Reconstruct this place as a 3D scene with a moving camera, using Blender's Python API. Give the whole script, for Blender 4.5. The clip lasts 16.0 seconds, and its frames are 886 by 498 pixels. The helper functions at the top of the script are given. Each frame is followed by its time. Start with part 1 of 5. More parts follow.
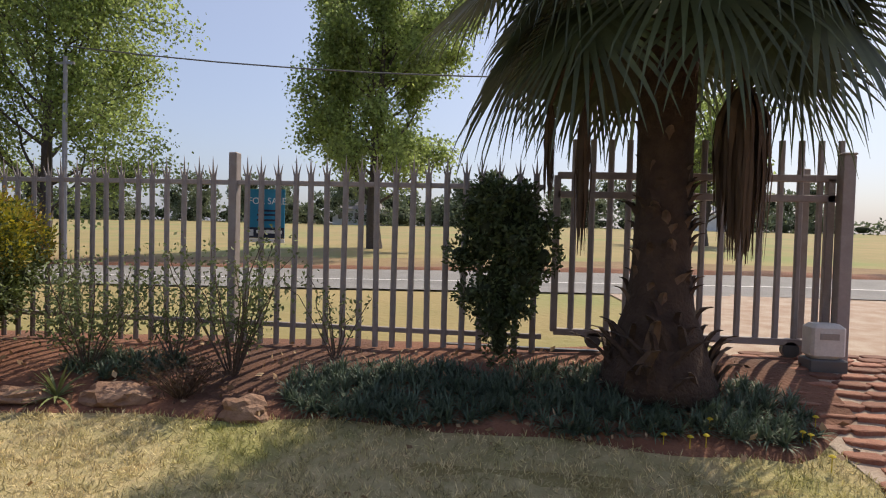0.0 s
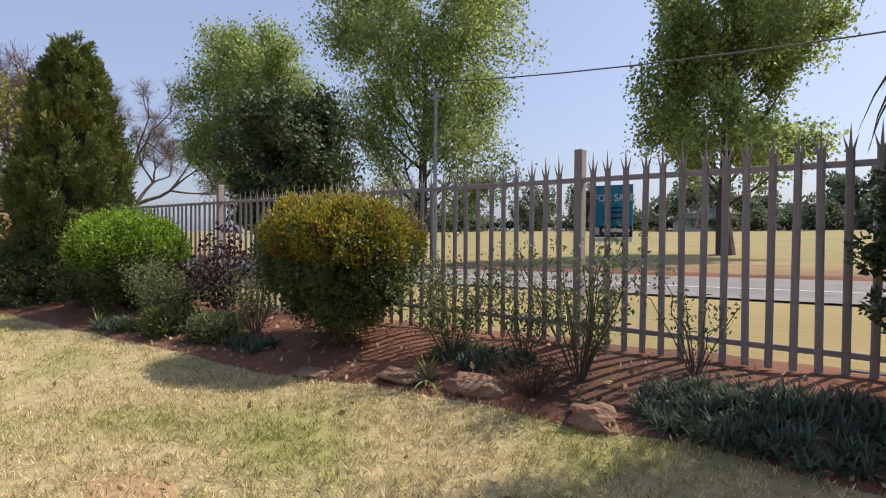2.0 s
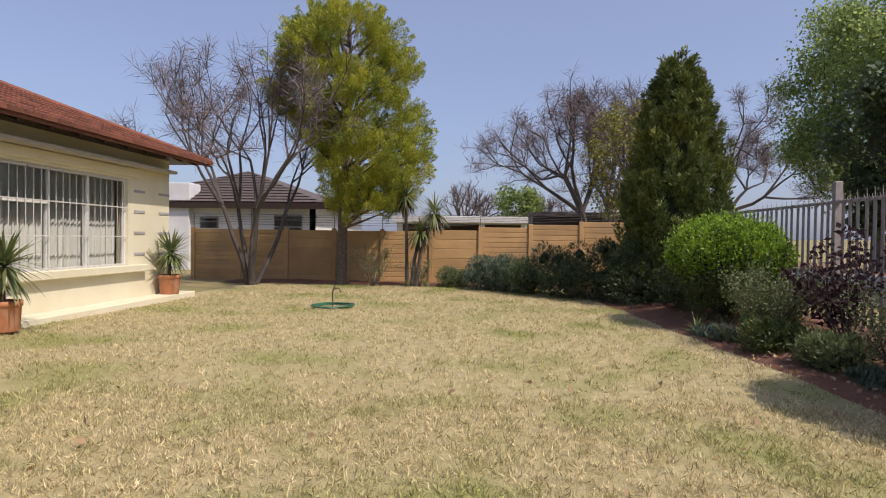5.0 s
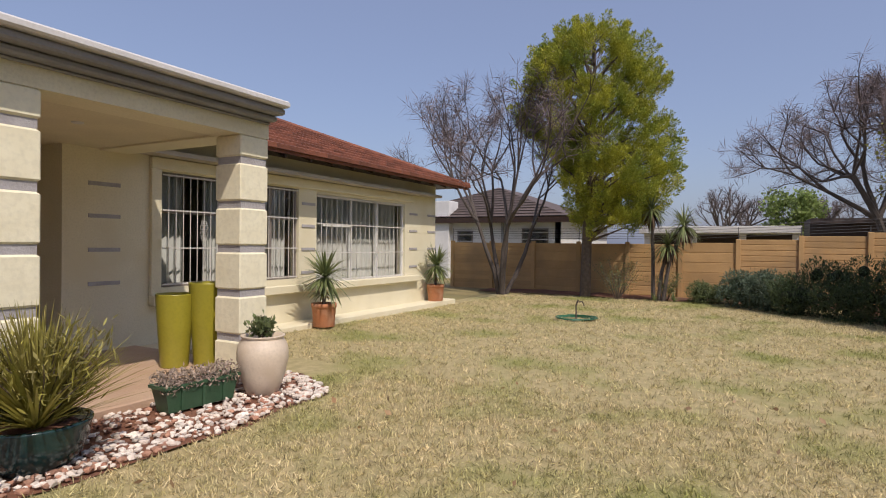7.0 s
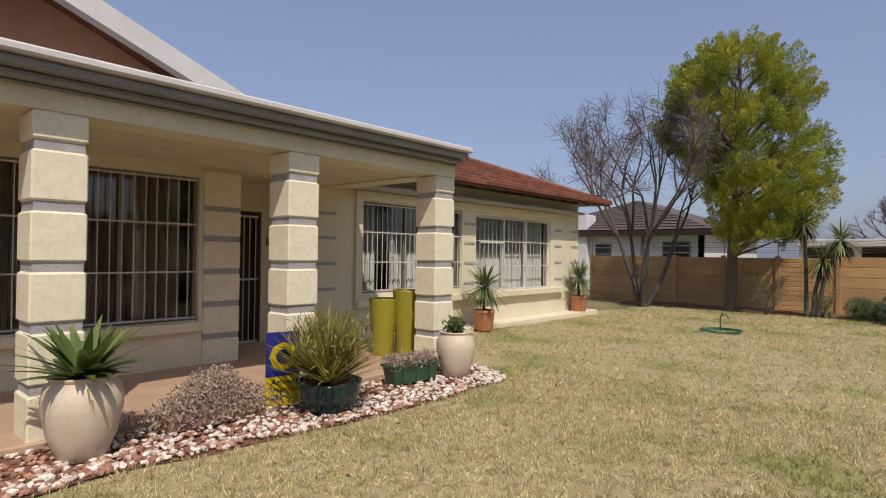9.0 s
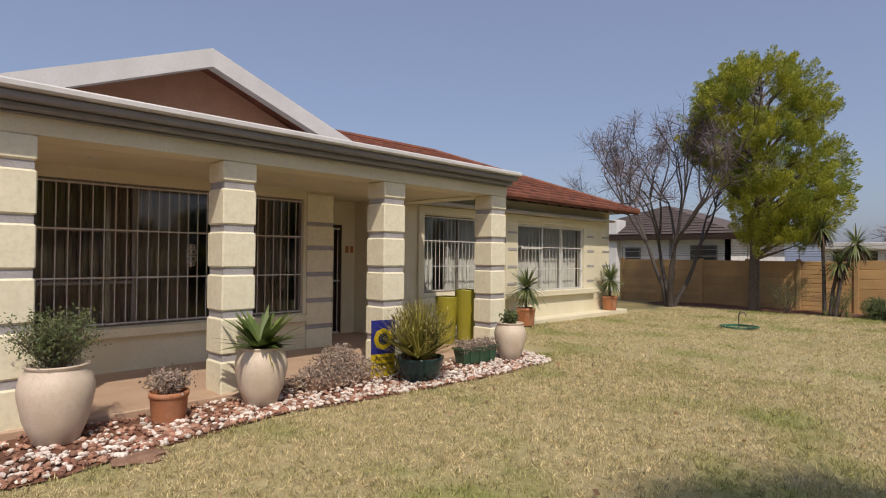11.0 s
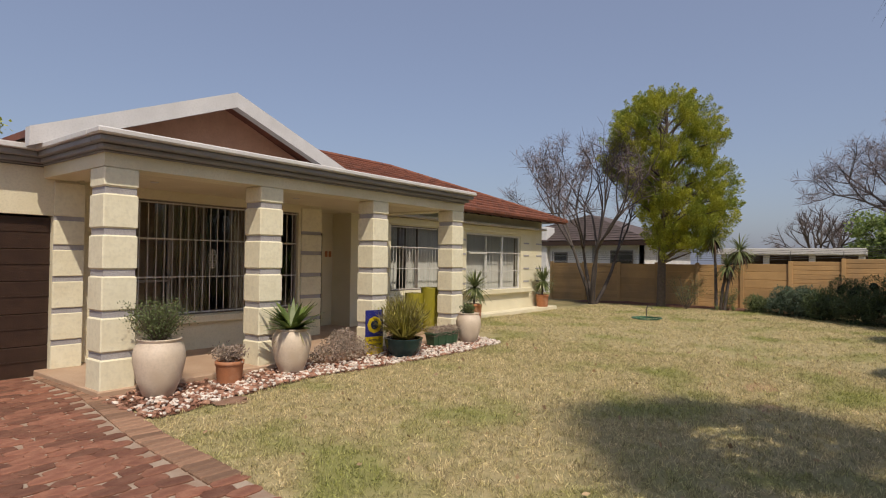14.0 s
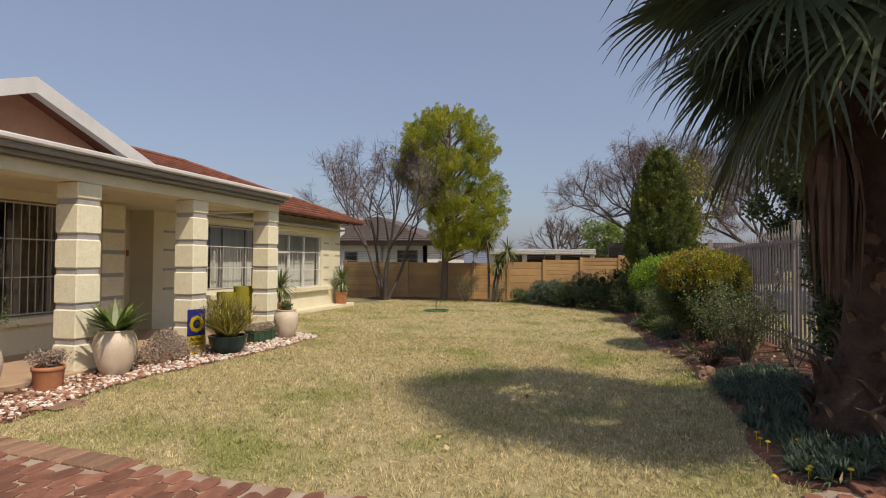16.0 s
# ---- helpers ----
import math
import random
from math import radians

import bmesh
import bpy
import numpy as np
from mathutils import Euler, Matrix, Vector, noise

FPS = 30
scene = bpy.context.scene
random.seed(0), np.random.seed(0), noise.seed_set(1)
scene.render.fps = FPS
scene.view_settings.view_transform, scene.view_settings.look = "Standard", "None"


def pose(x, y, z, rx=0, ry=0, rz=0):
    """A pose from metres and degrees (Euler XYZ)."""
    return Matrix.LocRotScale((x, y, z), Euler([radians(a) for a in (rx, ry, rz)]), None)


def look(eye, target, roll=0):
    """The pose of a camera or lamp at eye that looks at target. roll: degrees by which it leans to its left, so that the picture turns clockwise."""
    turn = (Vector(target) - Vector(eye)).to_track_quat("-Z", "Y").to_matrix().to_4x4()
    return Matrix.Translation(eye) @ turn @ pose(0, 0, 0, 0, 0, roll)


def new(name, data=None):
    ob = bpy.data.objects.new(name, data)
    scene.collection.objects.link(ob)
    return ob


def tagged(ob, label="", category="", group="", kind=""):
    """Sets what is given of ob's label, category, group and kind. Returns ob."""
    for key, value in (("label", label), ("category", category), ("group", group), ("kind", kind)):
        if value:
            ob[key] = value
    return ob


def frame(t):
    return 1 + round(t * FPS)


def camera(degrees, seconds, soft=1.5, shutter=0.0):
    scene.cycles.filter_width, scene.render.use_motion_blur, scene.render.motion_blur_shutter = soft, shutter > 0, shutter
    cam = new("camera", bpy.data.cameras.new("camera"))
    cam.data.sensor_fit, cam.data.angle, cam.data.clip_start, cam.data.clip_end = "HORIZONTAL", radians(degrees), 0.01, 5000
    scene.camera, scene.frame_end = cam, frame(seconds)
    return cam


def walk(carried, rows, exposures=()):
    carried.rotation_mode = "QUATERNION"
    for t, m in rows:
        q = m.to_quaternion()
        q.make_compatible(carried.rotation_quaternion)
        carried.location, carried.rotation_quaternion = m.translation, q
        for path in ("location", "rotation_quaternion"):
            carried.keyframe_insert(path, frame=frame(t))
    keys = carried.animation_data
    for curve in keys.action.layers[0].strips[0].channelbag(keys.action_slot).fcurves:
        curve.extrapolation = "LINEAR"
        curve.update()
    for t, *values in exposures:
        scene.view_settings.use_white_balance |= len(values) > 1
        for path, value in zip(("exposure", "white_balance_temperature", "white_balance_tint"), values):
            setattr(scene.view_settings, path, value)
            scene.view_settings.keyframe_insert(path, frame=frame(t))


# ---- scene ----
cam = camera(75.5, 16.0, 1.1)
PATH = [
    (0, (0.102, -0.054, 1.46), (-0.145, 1.93, 1.403), 1.5),
    (0.5, (0.052, 0.061, 1.432), (-0.477, 1.989, 1.375), 1.3),
    (1, (0.069, 0.167, 1.427), (-0.757, 1.987, 1.363), 0.3),
    (1.5, (0.004, 0.208, 1.399), (-1.081, 1.887, 1.346), 0.3),
    (2, (-0.125, 0.244, 1.367), (-1.407, 1.778, 1.321), 0.4),
    (2.5, (-0.247, 0.272, 1.364), (-1.74, 1.602, 1.318), 0.5),
    (3, (-0.346, 0.274, 1.374), (-2.008, 1.385, 1.322), 0.5),
    (3.5, (-0.458, 0.211, 1.334), (-2.257, 1.082, 1.289), 0.5),
    (4, (-0.619, 0.204, 1.287), (-2.539, 0.762, 1.252), 0.7),
    (4.5, (-0.658, 0.231, 1.311), (-2.651, 0.4, 1.273), 0.8),
    (5, (-0.72, 0.321, 1.307), (-2.715, 0.171, 1.272), 0.8),
    (7.5, (0.275, 0.617, 1.495), (-1.421, -0.444, 1.489), 0.6),
    (8, (0.616, 0.717, 1.513), (-1.024, -0.428, 1.519), 0.6),
    (8.5, (1.006, 0.848, 1.523), (-0.558, -0.398, 1.534), 0.6),
    (9, (1.4, 0.993, 1.533), (-0.098, -0.332, 1.549), 0.8),
    (9.5, (1.814, 1.165, 1.552), (0.357, -0.205, 1.575), 0.6),
    (10, (2.209, 1.366, 1.564), (0.78, -0.033, 1.59), 0.6),
    (12.5, (4.02, 2.381, 1.587), (2.558, 1.016, 1.612), 0.9),
    (13, (4.35, 2.511, 1.571), (2.858, 1.18, 1.603), 0.7),
    (13.5, (4.693, 2.591, 1.561), (3.168, 1.298, 1.597), 0.7),
    (14, (5.002, 2.707, 1.573), (3.414, 1.491, 1.613), 0.7),
    (14.5, (5.359, 2.726, 1.59), (3.662, 1.668, 1.628), 0.8),
    (15, (5.648, 2.652, 1.58), (3.855, 1.767, 1.622), 0.8),
    (15.5, (5.978, 2.612, 1.567), (4.112, 1.895, 1.613), 0.6),
    (16, (6.205, 2.509, 1.553), (4.278, 1.976, 1.599), 0.5),
]
walk(cam, [(t, look(eye, target, roll)) for t, eye, target, roll in PATH],
     exposures=[(0, 0.56, 6850, 11), (1, 0.68, 6750, 12), (2.5, 0.63, 6500, 14), (3.5, 0.46, 6380, 15), (5, 0.4, 6380, 16), (7.5, 0.16, 6400, 14), (10, 0.11, 6480, 13), (12.5, 0.07, 6650, 12), (14, 0.06, 6780, 11), (16, 0.18, 6950, 10)])

# ---- world and sun ----
SUN_AZ, SUN_EL = radians(56), radians(53)
world = bpy.data.worlds.new("World")
scene.world = world
world.use_nodes = True
wn = world.node_tree
sky = wn.nodes.new("ShaderNodeTexSky")
sky.sky_type = "NISHITA"
sky.sun_disc = False
sky.sun_elevation = SUN_EL
sky.sun_rotation = radians(90) - SUN_AZ
sky.air_density, sky.dust_density, sky.ozone_density = 1.0, 2.5, 3.0
wn.nodes["Background"].inputs["Strength"].default_value = 0.122
haze = wn.nodes.new("ShaderNodeMix")
haze.data_type = "RGBA"
haze.inputs[0].default_value = 0.45
haze.inputs[7].default_value = (2.42, 2.68, 3.85, 1)
wn.links.new(sky.outputs[0], haze.inputs[6])
wn.links.new(haze.outputs[2], wn.nodes["Background"].inputs[0])
sun = new("sun", bpy.data.lights.new("sun", "SUN"))
sun.data.energy, sun.data.angle, sun.data.color = 3.25, radians(0.6), (1.0, 0.895, 0.74)
sun.matrix_world = look((0, 0, 0), (-math.cos(SUN_AZ) * math.cos(SUN_EL), -math.sin(SUN_AZ) * math.cos(SUN_EL), -math.sin(SUN_EL)))
scene.view_settings.exposure = 0.0

# ---- materials ----


def material(name, c1, c2, scale=8.0, rough=0.8, bump=0.2, fine=60.0, metal=0.0, island=0.0, objrand=0.0, translucent=0.0, c3=None, scale3=0.6, bscale=None):
    """Two colours mixed by noise at two scales, a fine bump, and an optional variation per island or per object."""
    m = bpy.data.materials.new(name)
    m.use_nodes = True
    nt = m.node_tree
    N, L = nt.nodes, nt.links
    b = N["Principled BSDF"]
    b.inputs["Roughness"].default_value, b.inputs["Metallic"].default_value = rough, metal
    tc = N.new("ShaderNodeTexCoord")

    def tex(s, detail):
        n = N.new("ShaderNodeTexNoise")
        n.inputs["Scale"].default_value, n.inputs["Detail"].default_value = s, detail
        L.new(tc.outputs["Object"], n.inputs["Vector"])
        return n

    def mix(fac, a, bcol):
        x = N.new("ShaderNodeMix")
        x.data_type = "RGBA"
        if isinstance(fac, float):
            x.inputs[0].default_value = fac
        else:
            L.new(fac, x.inputs[0])
        for sock, v in ((x.inputs[6], a), (x.inputs[7], bcol)):
            if isinstance(v, tuple):
                sock.default_value = (*v, 1)
            else:
                L.new(v, sock)
        return x.outputs[2]

    def ramp(src, lo, hi):
        r = N.new("ShaderNodeMapRange")
        r.inputs[1].default_value, r.inputs[2].default_value = lo, hi
        L.new(src, r.inputs[0])
        return r.outputs[0]

    n1, n2 = tex(scale, 5), tex(fine, 3)
    col = mix(ramp(n1.outputs[0], 0.35, 0.65), c1, c2)
    dark = tuple(v * 0.72 for v in c1)
    f2 = N.new("ShaderNodeMath")
    f2.operation = "MULTIPLY"
    f2.inputs[1].default_value = 0.45
    L.new(ramp(n2.outputs[0], 0.45, 0.75), f2.inputs[0])
    col = mix(f2.outputs[0], col, dark)
    if c3:
        n3 = tex(scale3, 4)
        col = mix(ramp(n3.outputs[0], 0.5, 0.66), col, c3)
    for on, sock in ((island, "island"), (objrand, "object")):
        if on:
            if sock == "island":
                src = N.new("ShaderNodeNewGeometry").outputs["Random Per Island"]
            else:
                src = N.new("ShaderNodeObjectInfo").outputs["Random"]
            h = N.new("ShaderNodeHueSaturation")
            v = N.new("ShaderNodeMapRange")
            v.inputs[3].default_value, v.inputs[4].default_value = 1 - on, 1 + on
            L.new(src, v.inputs[0])
            L.new(v.outputs[0], h.inputs["Value"])
            L.new(col, h.inputs["Color"])
            col = h.outputs[0]
    L.new(col, b.inputs["Base Color"])
    if bump:
        bn = N.new("ShaderNodeBump")
        bn.inputs["Strength"].default_value, bn.inputs["Distance"].default_value = bump, 0.02
        src = n2 if bscale is None else tex(bscale, 4)
        L.new(src.outputs[0], bn.inputs["Height"])
        L.new(bn.outputs[0], b.inputs["Normal"])
    if translucent:
        tr = N.new("ShaderNodeBsdfTranslucent")
        L.new(col, tr.inputs[0])
        ms = N.new("ShaderNodeMixShader")
        ms.inputs[0].default_value = translucent
        L.new(b.outputs[0], ms.inputs[1])
        L.new(tr.outputs[0], ms.inputs[2])
        L.new(ms.outputs[0], N["Material Output"].inputs[0])
    return m


M_LAWN = material("lawn", (0.46, 0.375, 0.205), (0.32, 0.28, 0.135), 9.0, 0.95, 0.8, 45, c3=(0.27, 0.265, 0.095), scale3=0.7, bscale=60)
M_BLADE = material("dry_blade", (0.70, 0.59, 0.365), (0.45, 0.40, 0.195), 7.0, 0.9, 0, 22, island=0.55, translucent=0.3, c3=(0.34, 0.35, 0.12), scale3=0.7)
M_VELD = material("veld", (0.31, 0.235, 0.105), (0.23, 0.20, 0.08), 0.5, 0.95, 0.8, 9, c3=(0.19, 0.215, 0.07), scale3=0.16)
M_VERGE = material("dead_verge", (0.23, 0.145, 0.075), (0.17, 0.115, 0.055), 1.5, 0.95, 0.8, 14, c3=(0.26, 0.19, 0.09), scale3=0.4)
M_SOIL = material("red_soil", (0.15, 0.062, 0.036), (0.22, 0.10, 0.06), 3, 0.95, 0.8, 40, c3=(0.09, 0.045, 0.03), bscale=30)
M_ROAD = material("asphalt", (0.19, 0.185, 0.18), (0.23, 0.225, 0.22), 1.5, 0.9, 0.4, 120)
M_BRICK = material("paver_brick", (0.19, 0.075, 0.048), (0.27, 0.125, 0.08), 9, 0.85, 0.5, 70, objrand=0.35)
M_BRICKI = material("paver_brick_rest", (0.19, 0.075, 0.048), (0.27, 0.125, 0.08), 9, 0.85, 0.5, 70, island=0.35)
M_BORDER = material("border_brick", (0.25, 0.14, 0.09), (0.31, 0.19, 0.125), 9, 0.85, 0.5, 70, objrand=0.3)
M_MORTAR = material("mortar", (0.42, 0.34, 0.27), (0.32, 0.22, 0.16), 4, 0.95, 0.5, 60)
M_STUCCO = material("cream_stucco", (0.73, 0.68, 0.52), (0.69, 0.64, 0.48), 2.5, 0.9, 0.2, 45, c3=(0.66, 0.60, 0.43), scale3=1.2)
M_BLOCK = material("cream_block", (0.78, 0.74, 0.57), (0.73, 0.68, 0.51), 5, 0.9, 0.16, 22)
M_BAND = material("grey_band", (0.40, 0.385, 0.40), (0.34, 0.325, 0.335), 6, 0.9, 0.4, 50)
M_CORNICE = material("grey_cornice", (0.27, 0.27, 0.285), (0.23, 0.23, 0.245), 3, 0.7, 0.15, 40)
M_WHITE = material("white_paint", (0.62, 0.61, 0.61), (0.55, 0.54, 0.54), 3, 0.6, 0.1, 40)
M_SOFFIT = material("soffit", (0.66, 0.60, 0.44), (0.6, 0.54, 0.4), 2, 0.9, 0.1, 40)
M_TILE = material("roof_tile", (0.20, 0.068, 0.038), (0.125, 0.045, 0.03), 3, 0.8, 0.3, 40, objrand=0.3)
M_TILE2 = material("dark_roof_tile", (0.12, 0.09, 0.085), (0.09, 0.07, 0.065), 3, 0.8, 0.3, 40, island=0.25)
M_GABLE = material("gable_board", (0.50, 0.27, 0.17), (0.45, 0.235, 0.145), 4, 0.8, 0.2, 30)
M_BROWN = material("dark_brown_wood", (0.032, 0.016, 0.011), (0.045, 0.023, 0.015), 6, 0.45, 0.2, 60)
M_PRECAST = material("tan_precast", (0.52, 0.33, 0.15), (0.46, 0.29, 0.13), 2, 0.9, 0.4, 35, c3=(0.38, 0.25, 0.125), scale3=0.8, objrand=0.1)
M_FENCE = material("grey_steel", (0.30, 0.265, 0.26), (0.25, 0.215, 0.21), 12, 0.6, 0.15, 80, objrand=0.1)
M_FRAME = material("bronze_frame", (0.24, 0.21, 0.19), (0.20, 0.175, 0.16), 9, 0.5, 0.1, 60)
M_BAR = material("white_bars", (0.62, 0.60, 0.58), (0.55, 0.53, 0.51), 9, 0.5, 0.1, 60)
M_BARG = material("grey_bars", (0.33, 0.30, 0.28), (0.28, 0.25, 0.23), 9, 0.5, 0.1, 60)
M_BLIND = material("white_blind", (0.74, 0.74, 0.73), (0.68, 0.68, 0.67), 3, 0.8, 0.1, 30, objrand=0.08)
M_DRAPE = material("brown_drape", (0.62, 0.47, 0.36), (0.54, 0.40, 0.30), 5, 0.9, 0.2, 40)
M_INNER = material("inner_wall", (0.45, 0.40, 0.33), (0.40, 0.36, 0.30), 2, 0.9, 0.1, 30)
M_PORCH = material("porch_tile", (0.50, 0.36, 0.26), (0.44, 0.30, 0.21), 3, 0.6, 0.2, 50)
M_CLAY = material("terracotta", (0.47, 0.19, 0.09), (0.40, 0.17, 0.085), 7, 0.85, 0.2, 50, c3=(0.5, 0.27, 0.17), scale3=3)
M_CERAM = material("beige_ceramic", (0.66, 0.56, 0.45), (0.60, 0.50, 0.40), 6, 0.5, 0.1, 40, c3=(0.56, 0.46, 0.35), scale3=3)
M_TEAL = material("teal_glaze", (0.012, 0.035, 0.038), (0.02, 0.05, 0.05), 8, 0.15, 0.05, 30)
M_OLIVE = material("olive_glaze", (0.30, 0.27, 0.03), (0.26, 0.235, 0.028), 3, 0.3, 0.05, 30)
M_GREENBOX = material("green_box", (0.035, 0.085, 0.045), (0.045, 0.10, 0.055), 8, 0.5, 0.1, 40)
M_STONE = material("white_pebble", (0.72, 0.66, 0.60), (0.60, 0.50, 0.43), 7, 0.8, 0.3, 60, island=0.25)
M_STONEB = material("brown_pebble", (0.26, 0.12, 0.08), (0.40, 0.23, 0.16), 7, 0.85, 0.3, 60, island=0.4)
M_PATCH = material("worn_soil", (0.36, 0.22, 0.12), (0.42, 0.30, 0.16), 9, 0.95, 0.6, 60)
M_ROCK = material("bed_rock", (0.21, 0.115, 0.075), (0.30, 0.19, 0.13), 6, 0.9, 0.7, 30)
M_BARK = material("bark", (0.10, 0.075, 0.06), (0.15, 0.115, 0.095), 12, 0.95, 0.8, 40)
M_BARKG = material("grey_bark", (0.11, 0.092, 0.085), (0.08, 0.066, 0.06), 12, 0.95, 0.8, 40)
M_PALMT = material("palm_bark", (0.05, 0.03, 0.022), (0.08, 0.05, 0.035), 10, 0.95, 0.9, 40)
M_BOOT = material("palm_boot", (0.11, 0.07, 0.048), (0.18, 0.12, 0.085), 10, 0.9, 0.5, 40, island=0.3)
M_L_TREE = material("tree_leaf", (0.33, 0.41, 0.14), (0.25, 0.325, 0.11), 1.2, 0.5, 0, 30, island=0.4, translucent=0.65)
M_L_DARK = material("dark_leaf", (0.055, 0.085, 0.032), (0.075, 0.105, 0.04), 3, 0.6, 0, 30, island=0.35, translucent=0.25)
M_L_SHRUB = material("shrub_leaf", (0.12, 0.155, 0.06), (0.16, 0.195, 0.08), 3, 0.65, 0, 30, island=0.35, translucent=0.3)
M_L_CYP = material("cypress_leaf", (0.085, 0.125, 0.035), (0.20, 0.215, 0.04), 1.6, 0.7, 0, 30, island=0.3, translucent=0.2)
M_L_GOLD = material("golden_leaf", (0.47, 0.46, 0.05), (0.18, 0.245, 0.036), 1.3, 0.7, 0, 30, island=0.35, translucent=0.25)
M_L_BRIGHT = material("bright_leaf", (0.27, 0.43, 0.035), (0.20, 0.34, 0.03), 3, 0.6, 0, 30, island=0.3, translucent=0.4)
M_L_YELLOW = material("yellow_leaf", (0.46, 0.38, 0.03), (0.26, 0.27, 0.035), 6, 0.6, 0, 30, island=0.3, translucent=0.35, c3=(0.26, 0.13, 0.025), scale3=4)
M_L_BODY = material("bush_leaf", (0.075, 0.11, 0.03), (0.11, 0.14, 0.035), 5, 0.65, 0, 30, island=0.35, translucent=0.25)
M_L_BLUE = material("blue_green_leaf", (0.085, 0.125, 0.085), (0.115, 0.16, 0.10), 4, 0.6, 0, 30, island=0.35, translucent=0.2)
M_L_PURPLE = material("purple_leaf", (0.04, 0.02, 0.028), (0.055, 0.03, 0.032), 4, 0.9, 0, 30, island=0.3, translucent=0.3)
M_L_PALM = material("palm_leaf", (0.065, 0.088, 0.042), (0.09, 0.112, 0.055), 3, 0.4, 0, 30, island=0.3, translucent=0.22)
M_L_DEAD = material("dead_palm_leaf", (0.13, 0.085, 0.055), (0.09, 0.058, 0.04), 4, 0.9, 0, 30, island=0.3, translucent=0.25)
M_L_GREY = material("dry_grey_plant", (0.42, 0.33, 0.28), (0.34, 0.28, 0.22), 6, 0.9, 0, 30, island=0.35, translucent=0.2)
M_L_OLIVE = material("olive_leaf", (0.22, 0.22, 0.045), (0.29, 0.26, 0.05), 5, 0.6, 0, 30, island=0.35, translucent=0.35)
M_L_YUCCA = material("yucca_leaf", (0.15, 0.19, 0.075), (0.22, 0.25, 0.105), 5, 0.5, 0, 30, island=0.3, translucent=0.25)
# haze of distance painted into the leaf colour: paler and greyer
M_L_HAZE = material("far_hazed_leaf", (0.20, 0.24, 0.14), (0.14, 0.175, 0.11), 0.4, 0.8, 0, 30, island=0.3, translucent=0.3)
M_L_CYCAD = material("cycad_leaf", (0.10, 0.16, 0.04), (0.16, 0.21, 0.055), 5, 0.45, 0, 30, island=0.3, translucent=0.25)
M_L_RUSH = material("rush_leaf", (0.37, 0.34, 0.08), (0.22, 0.19, 0.06), 6, 0.6, 0, 30, island=0.45, translucent=0.3)
# near-black green that paints the shade within crowns onto solid hearts
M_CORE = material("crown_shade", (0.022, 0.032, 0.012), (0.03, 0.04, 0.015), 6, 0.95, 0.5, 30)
M_TWIG = material("bare_twig", (0.20, 0.155, 0.155), (0.15, 0.115, 0.115), 5, 0.9, 0, 30, island=0.2)
M_BLUE = material("sign_blue", (0.01, 0.24, 0.42), (0.01, 0.22, 0.39), 3, 0.5, 0, 30)
M_NAVY = material("sign_navy", (0.012, 0.02, 0.05), (0.014, 0.022, 0.055), 3, 0.5, 0, 30)
M_SIGNW = material("sign_white", (0.75, 0.77, 0.8), (0.7, 0.72, 0.75), 3, 0.5, 0, 30)
M_ARMB = material("board_blue", (0.02, 0.025, 0.22), (0.02, 0.025, 0.2), 3, 0.5, 0, 30)
M_ARMY = material("board_yellow", (0.62, 0.47, 0.015), (0.58, 0.44, 0.015), 3, 0.5, 0, 30)
M_WIRE = material("wire", (0.10, 0.10, 0.105), (0.08, 0.08, 0.085), 3, 0.5, 0, 30)
M_POLE = material("steel_pole", (0.30, 0.30, 0.32), (0.26, 0.26, 0.28), 5, 0.6, 0.1, 40)
M_HOSE = material("green_hose", (0.02, 0.13, 0.07), (0.02, 0.11, 0.06), 5, 0.5, 0.1, 40)
M_FLOWER = material("yellow_flower", (0.6, 0.45, 0.02), (0.5, 0.4, 0.02), 5, 0.7, 0, 40)
M_NWALL = material("neighbour_white", (0.72, 0.72, 0.73), (0.62, 0.62, 0.64), 1.5, 0.9, 0.2, 30)
M_DRYLEAF = material("fallen_leaf", (0.42, 0.30, 0.18), (0.3, 0.18, 0.1), 5, 0.9, 0, 40, island=0.4)
M_GLASS = bpy.data.materials.new("window_glass")
M_GLASS.use_nodes = True
_g = M_GLASS.node_tree
_gl, _tr, _mx, _fr = (_g.nodes.new(k) for k in ("ShaderNodeBsdfGlossy", "ShaderNodeBsdfTransparent", "ShaderNodeMixShader", "ShaderNodeFresnel"))
_gl.inputs["Roughness"].default_value = 0.03
_tr.inputs[0].default_value = (0.8, 0.83, 0.82, 1)
_fr.inputs[0].default_value = 1.85
_g.links.new(_fr.outputs[0], _mx.inputs[0])
_g.links.new(_tr.outputs[0], _mx.inputs[1])
_g.links.new(_gl.outputs[0], _mx.inputs[2])
_g.links.new(_mx.outputs[0], _g.nodes["Material Output"].inputs[0])

# ---- builders ----


